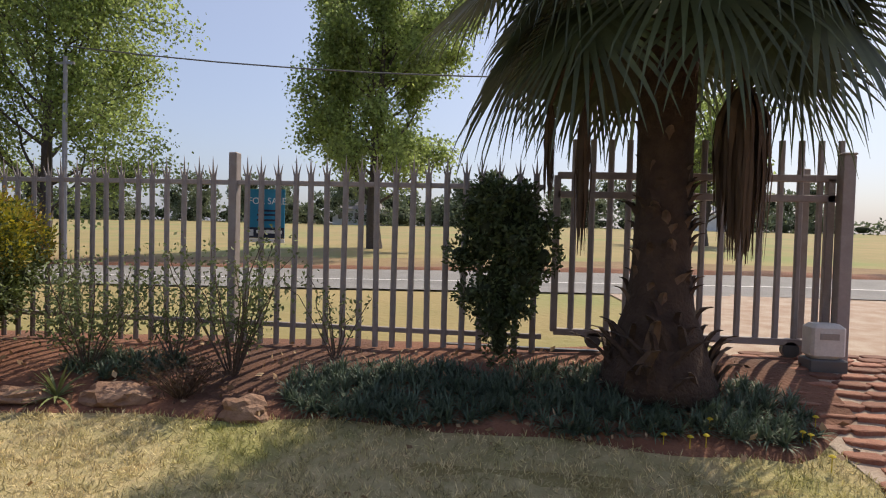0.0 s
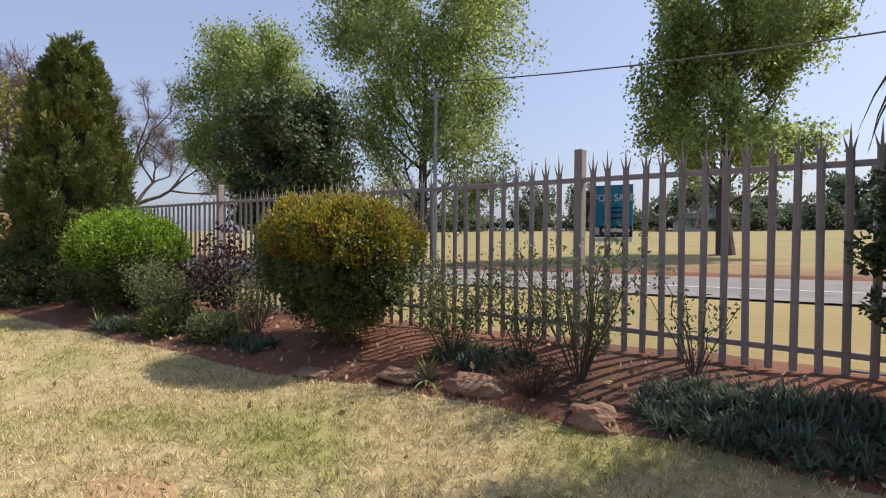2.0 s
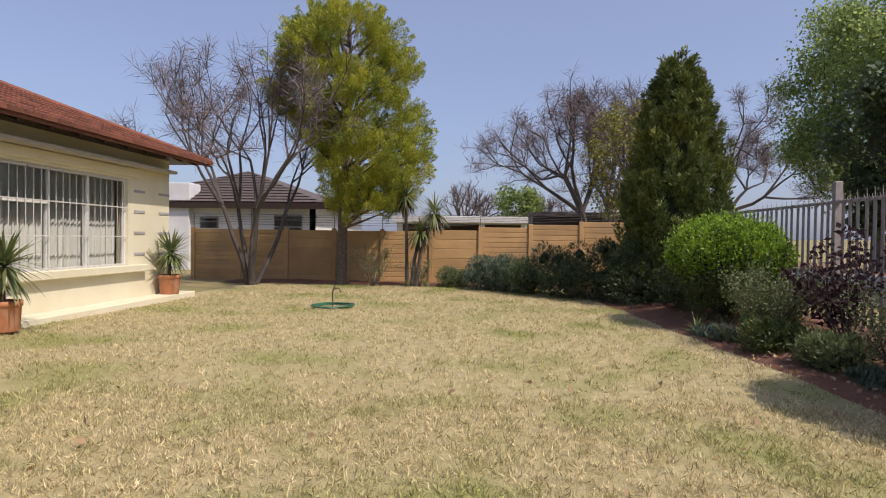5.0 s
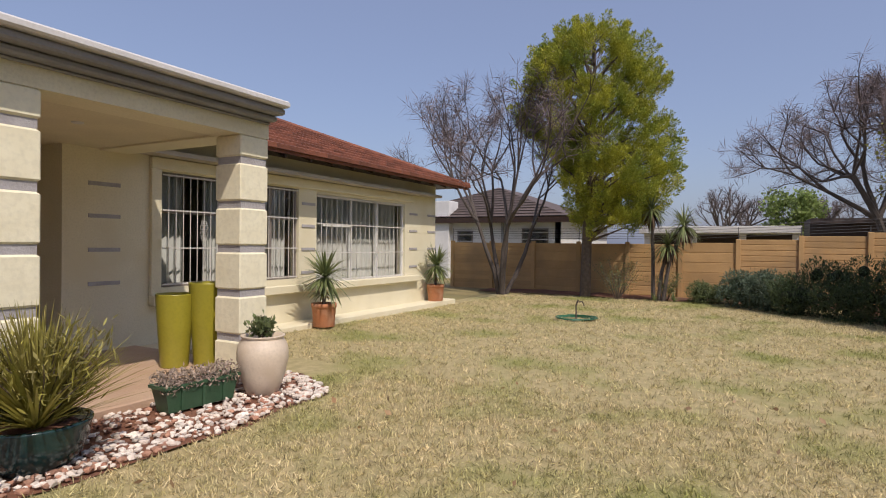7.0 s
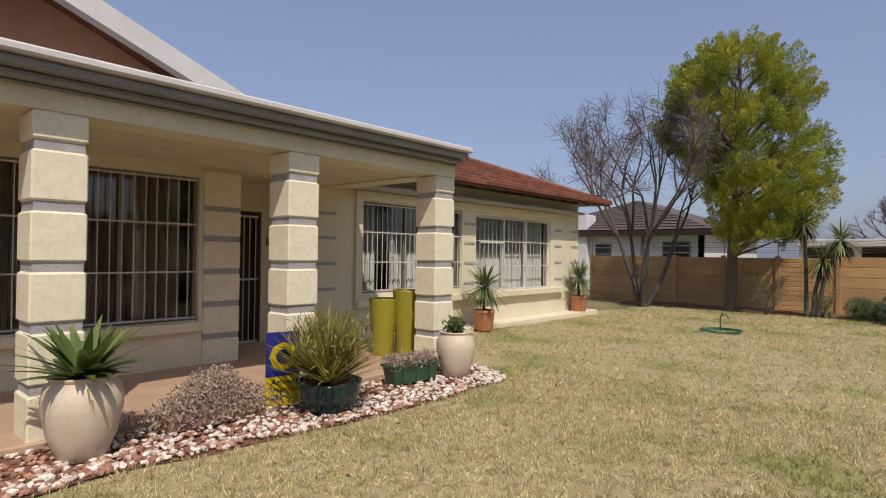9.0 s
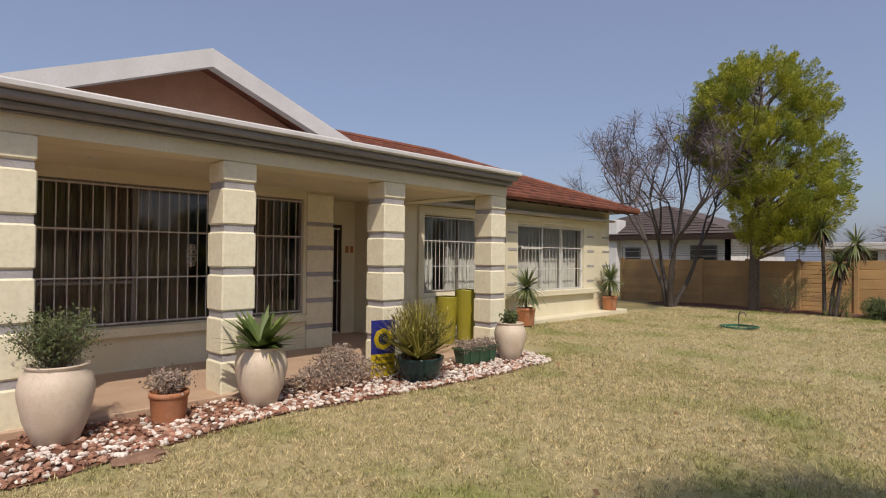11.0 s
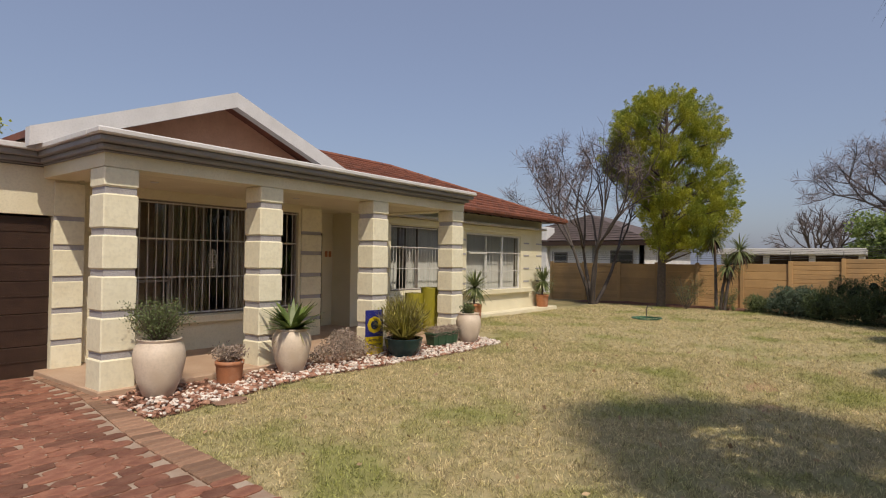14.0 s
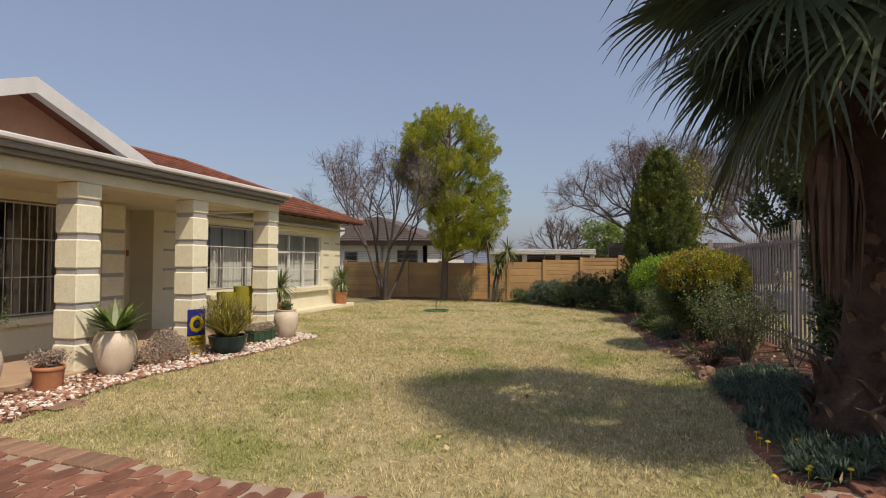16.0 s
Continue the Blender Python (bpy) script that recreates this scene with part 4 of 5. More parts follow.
for sx in (-0.2, 0.0, 0.2):
    part("rib", Shape().box(sx - 0.012, sx + 0.012, 0.096, 0.112, 0.01, 0.19), M_GREENBOX, bx)
rg = np.random.default_rng(31)
p = np.c_[rg.uniform(-0.36, 0.36, 1600), rg.uniform(-0.14, 0.14, 1600), rg.uniform(0.16, 0.32, 1600)]
part("foliage", quads("foliage", leaf_quads(p, 0.035, rg, 0.5, np.array([[0, 0, 0.6]])), M_L_GREY), None, bx)
gpnt = thing("grey_succulent", (-1.05, -3.85, 0.02), "low mound of dry grey-pink succulents in a trough", "plant")
part("trough", Shape().box(-0.42, 0.42, -0.12, 0.12, 0, 0.14, 0.02), M_ROCK, gpnt)
rg = np.random.default_rng(33)
p = np.c_[rg.normal(0, 0.27, 4200), rg.normal(0, 0.13, 4200), rg.uniform(0, 1, 4200)]
p[:, 2] = 0.08 + 0.42 * p[:, 2] * np.exp(-(p[:, 0] / 0.5) ** 2 - (p[:, 1] / 0.24) ** 2)
part("foliage", quads("foliage", leaf_quads(p, 0.034, rg, 0.5, np.array([[0, 0, 0.6]])), M_L_GREY), None, gpnt)

sb = thing("security_board", (-1.76, -3.86, 0.03), "blue and yellow armed response security board", "sign", rz=168)
part("board", Shape().box(-0.17, 0.17, 0, 0.012, 0.29, 0.72), M_ARMB, sb)
part("lower_panel", Shape().box(-0.17, 0.17, 0, 0.012, 0.0, 0.288), M_ARMY, sb)
part("emblem", Shape().lathe([(0.14, 0), (0.14, 0.003)], 8), M_ARMY, sb).matrix_basis = pose(0, 0, 0.48, 90, 0, 0)
part("emblem_heart", Shape().lathe([(0.075, 0), (0.075, 0.003)], 14), M_NAVY, sb).matrix_basis = pose(0, -0.004, 0.48, 90, 0, 0)
part("stake", Shape().box(-0.02, 0.02, 0.012, 0.03, -0.04, 0.6), M_POLE, sb)
letters("Armed", 0.085, 0, -0.004, 0.21, M_NAVY, sb)
letters("Response", 0.075, 0, -0.004, 0.14, M_NAVY, sb)
letters("086", 0.075, -0.06, -0.004, 0.07, M_NAVY, sb)

hn = thing("house_number", (-3.66, -7.198, 1.62), "two small brown house numerals on the entrance wall", "house number")
for dx in (-0.06, 0.05):
    part("numeral", Shape().box(dx - 0.035, dx + 0.035, 0, 0.015, 0, 0.13, 0.004), M_CLAY, hn)

# ---- plants in the beds ----


def bush(name, x, y, lumps, count, size, mat, label, seed, aspect=0.55, up=0.2, stems=True, core=0.82, spread=0.8):
    z = ground_z(x, y)
    t = thing(name, (x, y, z), label, "bush")
    if stems:
        s = Shape()
        for k in range(6):
            a = k * 1.05
            s.tube([(0.05 * math.cos(a), 0.05 * math.sin(a), -0.03), (0.2 * math.cos(a), 0.16 * math.sin(a), 0.4), (0.4 * math.cos(a), 0.3 * math.sin(a), 0.8)], [0.03, 0.024, 0.012], 6)
        part("stem", s, M_BARK, t)
    lump_crown("foliage", lumps, count, size, mat, t, seed, aspect, up, core, spread)
    return t


def rand_lumps(n, rx, ry, z0, z1, r0, r1, seed, top=None):
    """Lumps over an upright body; top(f) gives the relative width at height f."""
    r = random.Random(seed)
    out = []
    for _ in range(n):
        f = r.random()
        w = top(f) if top else 1.0
        a = r.uniform(0, 6.283)
        k = r.uniform(0.55, 1.0)
        s = r.uniform(r0, r1) * (0.55 + 0.45 * w)
        out.append((rx * w * k * math.cos(a), ry * w * k * math.sin(a), z0 + (z1 - z0) * f, s, s, s * r.uniform(0.8, 1.15)))
    return out


dome = lambda f: math.sqrt(max(0.05, 1 - (1.9 * f - 0.9) ** 2))
flat = lambda f: (0.66 + 0.34 * min(1, f * 2.2)) * (1.0 if f < 0.7 else 1 - 1.0 * (f - 0.7))
yl = rand_lumps(140, 0.95, 0.66, 0.34, 1.44, 0.13, 0.2, 41, flat)
t = bush("yellow_bush", -4.95, 4.25, yl + [(0, 0, 0.98, 0.93, 0.65, 0.52), (0, 0, 0.35, 0.4, 0.36, 0.33)], 52000, 0.036, M_L_BODY, "clipped rounded bush with yellow-tipped foliage", 41)
# yellow tips on the upper lumps only; they also paint the sunlit top
lump_crown("new_growth", [q[:5] + (q[5] * 1.1,) for q in yl if q[2] > 1.0] + [(0, 0, 1.2, 0.9, 0.6, 0.38)], 46000, 0.036, M_L_YELLOW, t, 45, 0.55, 0.9, 0, 0.7, "yellow and rusty young leaves, also painting the sunlit top")
gl = rand_lumps(120, 1.0, 0.75, 0.35, 1.48, 0.14, 0.22, 42, dome)
t = bush("green_bush", -10.1, 4.1, gl + [(0, 0, 0.95, 0.98, 0.72, 0.6), (0, 0, 0.3, 0.6, 0.5, 0.4)], 34000, 0.044, M_L_BODY, "clipped rounded bright green bush", 42)
# brighter leaf colour on upper lumps paints sunlight over the dark body
lump_crown("new_growth", [q[:5] + (q[5] * 1.1,) for q in gl if q[2] > 0.8] + [(0, 0, 1.1, 0.98, 0.72, 0.5)], 48000, 0.044, M_L_BRIGHT, t, 46, 0.55, 0.9, 0, 0.7, "bright green young leaves, painted in as the sunlit top")
bush("dark_shrub", 0.0, 4.72, rand_lumps(60, 0.4, 0.28, 0.3, 1.5, 0.07, 0.15, 43, lambda f: 0.35 + 0.65 * math.sin(0.3 + 2.5 * f)) + [(0, 0, 0.75, 0.2, 0.16, 0.4), (0, 0, 1.15, 0.28, 0.2, 0.35), (0, 0, 0.22, 0.13, 0.12, 0.26)], 13000, 0.045, M_L_DARK, "upright dark green shrub before the fence", 43, 0.45, 0.2, False, 0.8, 1.1)
t = thing("purple_shrub", (-7.4, 4.35, ground_z(-7.4, 4.35)), "loose shrub with dark purple leaves", "shrub")
twig_bush(t, 16, 0.55, 1.35, 0, 44, M_L_PURPLE, 1100, 0.07, M_BARK, 0.6, 0.3)
for k, (x, y, n, sp, h, lv, mt_) in enumerate(((-2.15, 4.35, 18, 0.5, 1.25, 900, M_L_SHRUB), (-3.45, 4.35, 20, 0.6, 1.0, 1500, M_L_SHRUB), (-2.75, 4.5, 12, 0.4, 0.8, 500, M_L_SHRUB), (-6.3, 4.1, 16, 0.5, 1.0, 900, M_L_SHRUB),
                                                (-8.35, 3.95, 40, 0.6, 0.95, 3800, M_L_SHRUB), (-1.4, 4.7, 8, 0.35, 0.9, 160, M_L_SHRUB), (-16.9, -2.9, 22, 0.7, 1.3, 900, M_L_SHRUB), (-17.2, -1.6, 18, 0.5, 0.8, 900, M_L_SHRUB))):
    t = thing("rose_shrub", (x, y, ground_z(x, y)), "open twiggy shrub with sparse green leaves", "shrub", "twiggy shrubs")
    twig_bush(t, n, sp, h, 0, 50 + k, mt_, int(lv * 1.8), 0.038, M_BARK, 0.5, 0.3)
for k, (x, y, w, h, c, mt_) in enumerate(((-15.5, 1.5, 1.0, 1.1, 8000, M_L_DARK), (-14.8, 2.3, 1.1, 1.15, 9000, M_L_DARK), (-14.1, 3.0, 1.1, 1.2, 9000, M_L_DARK), (-13.0, 3.5, 1.0, 1.1, 8000, M_L_DARK), (-16.5, 0.3, 0.8, 0.75, 6000, M_L_BLUE), (-17.2, -0.6, 0.6, 0.45, 4000, M_L_SHRUB), (-11.6, 4.2, 1.0, 1.2, 7000, M_L_DARK), (-16.0, 0.9, 0.8, 0.85, 6000, M_L_BLUE), (-6.7, 3.85, 0.5, 0.35, 3000, M_L_SHRUB), (-7.7, 3.75, 0.55, 0.4, 3000, M_L_BODY))):
    bush("shrub", x, y, rand_lumps(16, w * 0.7, w * 0.55, 0.1 if h > 0.42 else 0.04, h if h > 0.42 else h * 0.5, 0.2 * min(1, w + 0.2) ** 2, 0.34 * min(1, w + 0.2) ** 2, 60 + k, dome) + [(0, 0, h * 0.4, w * 0.75, w * 0.6, h * 0.42)], c, 0.07, mt_, "dense dark shrub along the boundary bed", 60 + k, 0.3, 0.9, False, 0.62, 0.9)
# low blue-green strap plants at the lawn's edge
rg = np.random.default_rng(71)
for k, (x, y, w, d, n) in enumerate(((-0.75, 4.15, 0.85, 0.4, 420), (0.75, 4.2, 0.8, 0.45, 380), (1.7, 4.1, 0.45, 0.35, 150), (-3.1, 4.35, 0.5, 0.25, 110), (-5.9, 3.8, 0.35, 0.22, 60), (-8.9, 3.5, 0.5, 0.25, 90))):
    t = thing("ground_cover", (x, y, 0), "low mat of narrow blue-green leaves", "plant", "low strap-leaved plants")
    tufts = [Shape() for _ in range(max(3, n // 30))]
    for i in range(n):
        px, py_ = rg.uniform(-w, w), rg.uniform(-d, d)
        if (px / w) ** 2 + (py_ / d) ** 2 > 1.1:
            continue
        one = strap_head(17, 0.14, 0.011, 700 + i + 1000 * k, 1.0, 0.2, (px, py_, ground_z(x + px, y + py_) + 0.03))
        tufts[min(len(tufts) - 1, int((px / w * 0.5 + 0.5) * len(tufts)))].add(one.v, one.f)
    for s in tufts:
        part("leaf_tuft", s, M_L_BLUE, t)
for k, (x, y) in enumerate(((-3.3, 3.85), (-8.4, 3.45), (-16.9, -1.9), (-17.1, -1.4), (-9.3, 3.4))):
    t = thing("strap_plant", (x, y, ground_z(x, y) + 0.02), "small tuft of pale strap leaves", "plant", "small strap plants")
    part("leaf_tuft", strap_head(24, 0.32, 0.025, 90 + k, 0.7, 0.1), M_L_YUCCA, t)
t = thing("dry_tuft", (-2.35, 3.95, ground_z(-2.35, 3.95)), "brown dried tuft of fine stems", "plant")
twig_bush(t, 70, 0.32, 0.35, 0, 95, M_L_DEAD, 500, 0.04, M_L_DEAD, 0.3, 0.5)


def rock(x, y, sx, sy, sz, seed, label):
    bm = bmesh.new()
    bmesh.ops.create_icosphere(bm, subdivisions=3, radius=1)
    for v in bm.verts:
        c = v.co.copy()
        v.co *= 1 + 0.5 * noise.noise(c * 1.5 + Vector((seed, 0, 0))) + 0.08 * noise.noise(c * 4 + Vector((0, seed, 0)))
        v.co.x *= sx
        v.co.y *= sy
        v.co.z = max(v.co.z, -0.6) * sz
    me = bpy.data.meshes.new("rock")
    bm.to_mesh(me)
    bm.free()
    me.materials.append(M_ROCK)
    ob = new("rock", me)
    ob.location = (x, y, ground_z(x, y) + sz * 0.35)
    tagged(ob, label, "rock", "bed rocks")


rock(-1.78, 3.8, 0.2, 0.12, 0.1, 3, "pale brown rock in the flower bed")
rock(-2.85, 3.9, 0.27, 0.15, 0.09, 8, "reddish flat rock in the flower bed")
rock(-3.6, 3.85, 0.26, 0.15, 0.06, 12, "reddish flat rock in the flower bed")
rock(-4.5, 3.55, 0.2, 0.13, 0.05, 15, "reddish flat rock in the flower bed")
rock(1.42, -2.9, 0.2, 0.13, 0.035, 19, "flat grey stone sunk in the lawn by the pebbles")
rg = np.random.default_rng(77)
fl = thing("yellow_flowers", (1.4, 3.75, 0), "few small yellow daisies at the bed edge", "flowers")
for i in range(8):
    x, y = rg.uniform(-0.5, 0.9), rg.uniform(-0.2, 0.25)
    z = ground_z(1.4 + x, 3.75 + y) + 0.1
    part("bloom", Shape().lathe([(0.003, z - 0.1), (0.003, z - 0.01), (0.022, z), (0.01, z + 0.01)], 7, x, y), M_FLOWER, fl)

# ---- palm ----
palm = thing("fan_palm", (1.22, 4.5, ground_z(1.22, 4.5)), "fan palm with a thick fibrous trunk and hanging dead fronds", "palm tree")
part("trunk", Shape().lathe([(0.46, -0.05), (0.42, 0.1), (0.35, 0.3), (0.25, 0.6), (0.215, 0.9), (0.2, 1.4), (0.205, 1.9), (0.215, 2.5), (0.23, 3.1), (0.16, 3.5)], 22), M_PALMT, palm, smooth=True)
rr = random.Random(8)


def leaf_boot(z, a, ln, b, lean, tilt, thick):
    """The stub of an old leaf: a tapered, outward-curved plate."""
    r0 = float(np.interp(z, [0, 0.3, 0.6, 0.9, 1.4, 3], [0.43, 0.35, 0.25, 0.21, 0.2, 0.22]))
    u, w = Vector((math.cos(a), math.sin(a), 0)), Vector((-math.sin(a), math.cos(a), 0))
    p = u * (r0 - 0.02) + Vector((0, 0, z))
    rings = []
    for k in range(4):
        q = p + (u * lean * (k / 3) ** 1.6 + Vector((0, 0, 1 - 0.35 * (k / 3) ** 2)) * (k / 3) + w * tilt * k / 3) * ln
        c = b * (1, 0.95, 0.7, 0.3)[k]
        rings.append([q - w * c, q + u * thick, q + w * c, q - u * thick * 0.6])
    return Shape().rings(rings)


for i in range(150):
    if i < 46:
        sh = leaf_boot(rr.uniform(-0.02, 0.35), rr.uniform(0, 6.283), rr.uniform(0.2, 0.42), rr.uniform(0.03, 0.06), rr.uniform(0.1, 0.5), rr.uniform(-1.0, 1.0), 0.025)
    elif i < 120:
        sh = leaf_boot(rr.uniform(0.4, 1.45), rr.uniform(0, 6.283), rr.uniform(0.1, 0.2), rr.uniform(0.03, 0.055), rr.uniform(0.2, 0.75), rr.uniform(-0.5, 0.5), 0.022)
    else:
        sh = leaf_boot(rr.uniform(1.4, 2.9), rr.uniform(0, 6.283), rr.uniform(0.15, 0.3), rr.uniform(0.02, 0.04), rr.uniform(0.1, 0.3), rr.uniform(-0.3, 0.3), 0.018)
    part("leaf_boot", sh, M_BOOT if i % 3 == 0 else M_PALMT, palm)


def fan_frond(seed, petiole, blade, el, az, droop, n=34):
    """A stalk with a folded fan of long leaflets whose tips hang."""
    r = random.Random(seed)
    s = Shape()
    d = Vector((math.cos(az) * math.cos(el), math.sin(az) * math.cos(el), math.sin(el)))
    side = Vector((-math.sin(az), math.cos(az), 0))
    p = Vector((0, 0, 3.28)) + d * 0.12
    pts = []
    for k in range(6):
        pts.append(tuple(p))
        p = p + d * petiole / 5
        d = (d + Vector((0, 0, -droop * 0.1))).normalized()
    s.tube(pts, [0.024, 0.02, 0.017, 0.015, 0.013, 0.012], 4)
    hub = Vector(pts[-1])
    up = side.cross(d).normalized()
    if up.z < 0:
        up = -up
    twist = r.uniform(-0.35, 0.35)
    side = (side * math.cos(twist) + up * math.sin(twist)).normalized()
    up = d.cross(side).normalized()
    if up.z < 0:
        up = -up
    for i in range(n):
        a = (i / (n - 1) - 0.5) * 3.7
        v = (d * math.cos(a) + side * math.sin(a) - up * 0.22 * abs(math.sin(a))).normalized()
        ln = blade * (0.74 + 0.26 * math.cos(a * 0.8)) * r.uniform(0.85, 1.1)
        q, vv, vs = hub.copy(), v, []
        cross = up.cross(v).normalized()
        limp = (0.4 + droop * 0.24) * r.uniform(0.5, 1.5)
        for k in range(7):
            w = (0.01, 0.024, 0.027, 0.021, 0.014, 0.008, 0.0015)[k]
            vs += [q - cross * w, q + cross * w + up * w * 0.5]
            q = q + vv * ln / 6
            vv = (vv + Vector((0, 0, -1)) * (0.02, 0.04, 0.1, 0.3, 0.7, 0.9, 0.9)[k] * limp).normalized()
        s.add(vs, [(2 * k, 2 * k + 1, 2 * k + 3, 2 * k + 2) for k in range(6)])
    return s


def dead_bundle(x, y, z, ln, width, n, seed):
    """A collapsed dead frond: a bent stalk and a hanging sheaf of strips."""
    r = random.Random(seed)
    s = Shape()
    s.tube([(0, 0, 3.1), (x * 0.55, y * 0.55, 3.0), (x * 0.9, y * 0.9, z + 0.25), (x, y, z)], [0.022, 0.018, 0.015, 0.012], 4)
    for _ in range(n):
        a, k = r.uniform(0, 6.283), r.random() ** 0.5
        dx, dy = math.cos(a) * k * width, math.sin(a) * k * width
        c, e = math.cos(a + r.uniform(-0.6, 0.6)), math.sin(a + r.uniform(-0.6, 0.6))
        l_ = ln * r.uniform(0.6, 1.05)
        vs = []
        for j in range(6):
            f = j / 5
            sp = math.sin(min(f * 2.4, 1.75)) * (1 - 0.25 * f)
            w = (0.008, 0.018, 0.018, 0.014, 0.009, 0.002)[j]
            q = Vector((x + dx * sp + r.uniform(-0.012, 0.012), y + dy * sp, z - l_ * f + 0.1 * math.sin(f * 3) * k))
            vs += [q + Vector((-e * w, c * w, 0)), q + Vector((e * w, -c * w, 0))]
        s.add(vs, [(2 * j, 2 * j + 1, 2 * j + 3, 2 * j + 2) for j in range(5)])
    return s


for i in range(58):
    f = i / 57
    el = 1.35 - 1.8 * f
    part("frond", fan_frond(300 + i, rr.uniform(0.8, 1.2), rr.uniform(0.95, 1.2), el, i * 2.399 + rr.uniform(-0.2, 0.2), 0.6 + 1.2 * f), M_L_PALM, palm)
for i, (x, y, z, ln, w, n) in enumerate(((0.4, -0.42, 2.2, 1.2, 0.22, 230), (-0.62, -0.12, 2.1, 1.1, 0.07, 36), (-0.85, 0.3, 2.2, 0.8, 0.06, 30), (0.6, 0.35, 2.25, 0.9, 0.12, 60))):
    part("dead_frond", dead_bundle(x, y, z, ln, w, n, 400 + i), M_L_DEAD, palm, "brown collapsed dead frond")

# ---- trees ----


def leafy_tree(name, x, y, height, crown_r, seed, mat, label, leaves=26000, size=0.16, trunk=0.2, low=0.2, bark=M_BARKG, core=None):
    z = ground_z(x, y)
    t = thing(name, (x, y, z - 0.05), label, "tree")
    rg = np.random.default_rng(seed)
    s, tips = Shape(), []
    pts = [(0, 0, 0)]
    for k in range(1, 7):
        pts.append((pts[-1][0] + rg.normal() * 0.1, pts[-1][1] + rg.normal() * 0.1, height * 0.85 * k / 6))
    s.tube(pts, [trunk * 1.3] + [trunk * (1 - 0.14 * k) for k in range(1, 7)], 9)
    for k in range(26):
        f = low + (0.95 - low) * (k + rg.random()) / 26
        i = min(5, int(f * 6))
        u = f * 6 - i
        p = np.array(pts[i]) * (1 - u) + np.array(pts[i + 1]) * u
        w = math.sin(math.pi * min(1, 0.18 + 0.82 * (1 - (f - low) / (1.0 - low)) ** 0.75 * 0.95)) if f > 0.5 else 0.75 + 0.5 * (f - low)
        az = k * 2.4 + rg.normal() * 0.3
        grow(s, p, np.array([math.cos(az), math.sin(az), 0.55 + 0.5 * f]), crown_r * 0.42 * max(0.3, min(1, w)), trunk * 0.3 * (1.1 - 0.7 * f), 3, rg, tips, 0.3, (2, 3), 0.5, 0.14, 0.72, 5)
    part("trunk", s, bark, t)
    tips = np.array(tips)
    p = tips[rg.integers(0, len(tips), leaves)] + rg.normal(size=(leaves, 3)) * crown_r * 0.065
    part("crown", quads("crown", leaf_quads(p, size, rg, 0.75, np.array([[0, 0, -0.3]])), mat), None, t)
    return t


leafy_tree("street_tree", -5.5, 22.5, 11.2, 4.4, 101, M_L_TREE, "tall plane tree in fresh green leaf across the street", 80000, 0.13, 0.26, 0.16)
leafy_tree("street_tree", -13.2, 14.5, 9.8, 4.2, 102, M_L_TREE, "tall plane tree in fresh green leaf by the street", 70000, 0.095, 0.2, 0.14)
leafy_tree("street_tree", -21.0, 13.5, 8.1, 3.6, 103, M_L_TREE, "broad green street tree beyond the fence", 60000, 0.1, 0.22, 0.1)
leafy_tree("dark_tree", -11.6, 8.4, 3.6, 2.0, 104, M_L_DARK, "dark evergreen small tree behind the fence", 26000, 0.1, 0.12, 0.2)
leafy_tree("back_tree", -0.0, -22, 6.3, 2.6, 106, M_L_GOLD, "green tree behind the garage roof", 9000, 0.16, 0.2)
leafy_tree("far_tree", -42, 2.5, 4.2, 2.4, 107, M_L_TREE, "low green tree beyond the boundary wall", 6000, 0.2, 0.15)
leafy_tree("field_tree", 9.5, 30, 6.5, 3.2, 105, M_L_TREE, "green tree across the field", 10000, 0.2, 0.2)


def bare_tree(x, y, height, seed, label, spread=0.6, trunks=4, depth=6, thick=0.11):
    z = ground_z(x, y)
    t = thing("bare_tree", (x, y, z - 0.05), label, "tree")
    rg = np.random.default_rng(seed)
    s, tips = Shape(), []
    for k in range(trunks):
        az = k * 6.283 / trunks + rg.normal() * 0.3
        grow(s, (0.1 * math.cos(az), 0.1 * math.sin(az), 0), (0.42 * math.cos(az) * spread, 0.42 * math.sin(az) * spread, 1), height * 0.3, thick, depth, rg, tips, 0.28, (2, 3), spread * 0.62, 0.1, 0.76, 7)
    part("trunk", s, M_BARKG, t)
    tips = np.array(tips)
    n = 26000 if depth > 4 else 9000
    p = tips[rg.integers(0, len(tips), n)]
    part("twig_spray", quads("twig_spray", leaf_quads(p, height * 0.055, rg, 0.028, np.array([[0, 0, 0.5]])), M_TWIG), None, t)
    return t


bare_tree(-16.6, -6.35, 7.6, 110, "leafless multi-stemmed tree in front of the boundary wall", 0.72, 5, 4, 0.08)
bare_tree(-31, 6.2, 9.6, 111, "wide leafless tree beyond the boundary wall", 1.0, 5, 5, 0.2)
bare_tree(-38, 14, 10.5, 112, "wide leafless tree beyond the boundary wall", 1.0, 5, 5, 0.2)
bare_tree(-52, -1, 7.0, 113, "distant leafless tree beyond the wall", 1.0, 5, 4, 0.2)
bare_tree(-56, 6, 6.5, 114, "distant leafless tree beyond the wall", 1.0, 5, 4, 0.2)
leafy_tree("brown_tree", -26, 6.5, 6.8, 2.3, 115, M_L_OLIVE, "tree with sparse brownish-green leaves behind the wall", 5000, 0.12, 0.16)


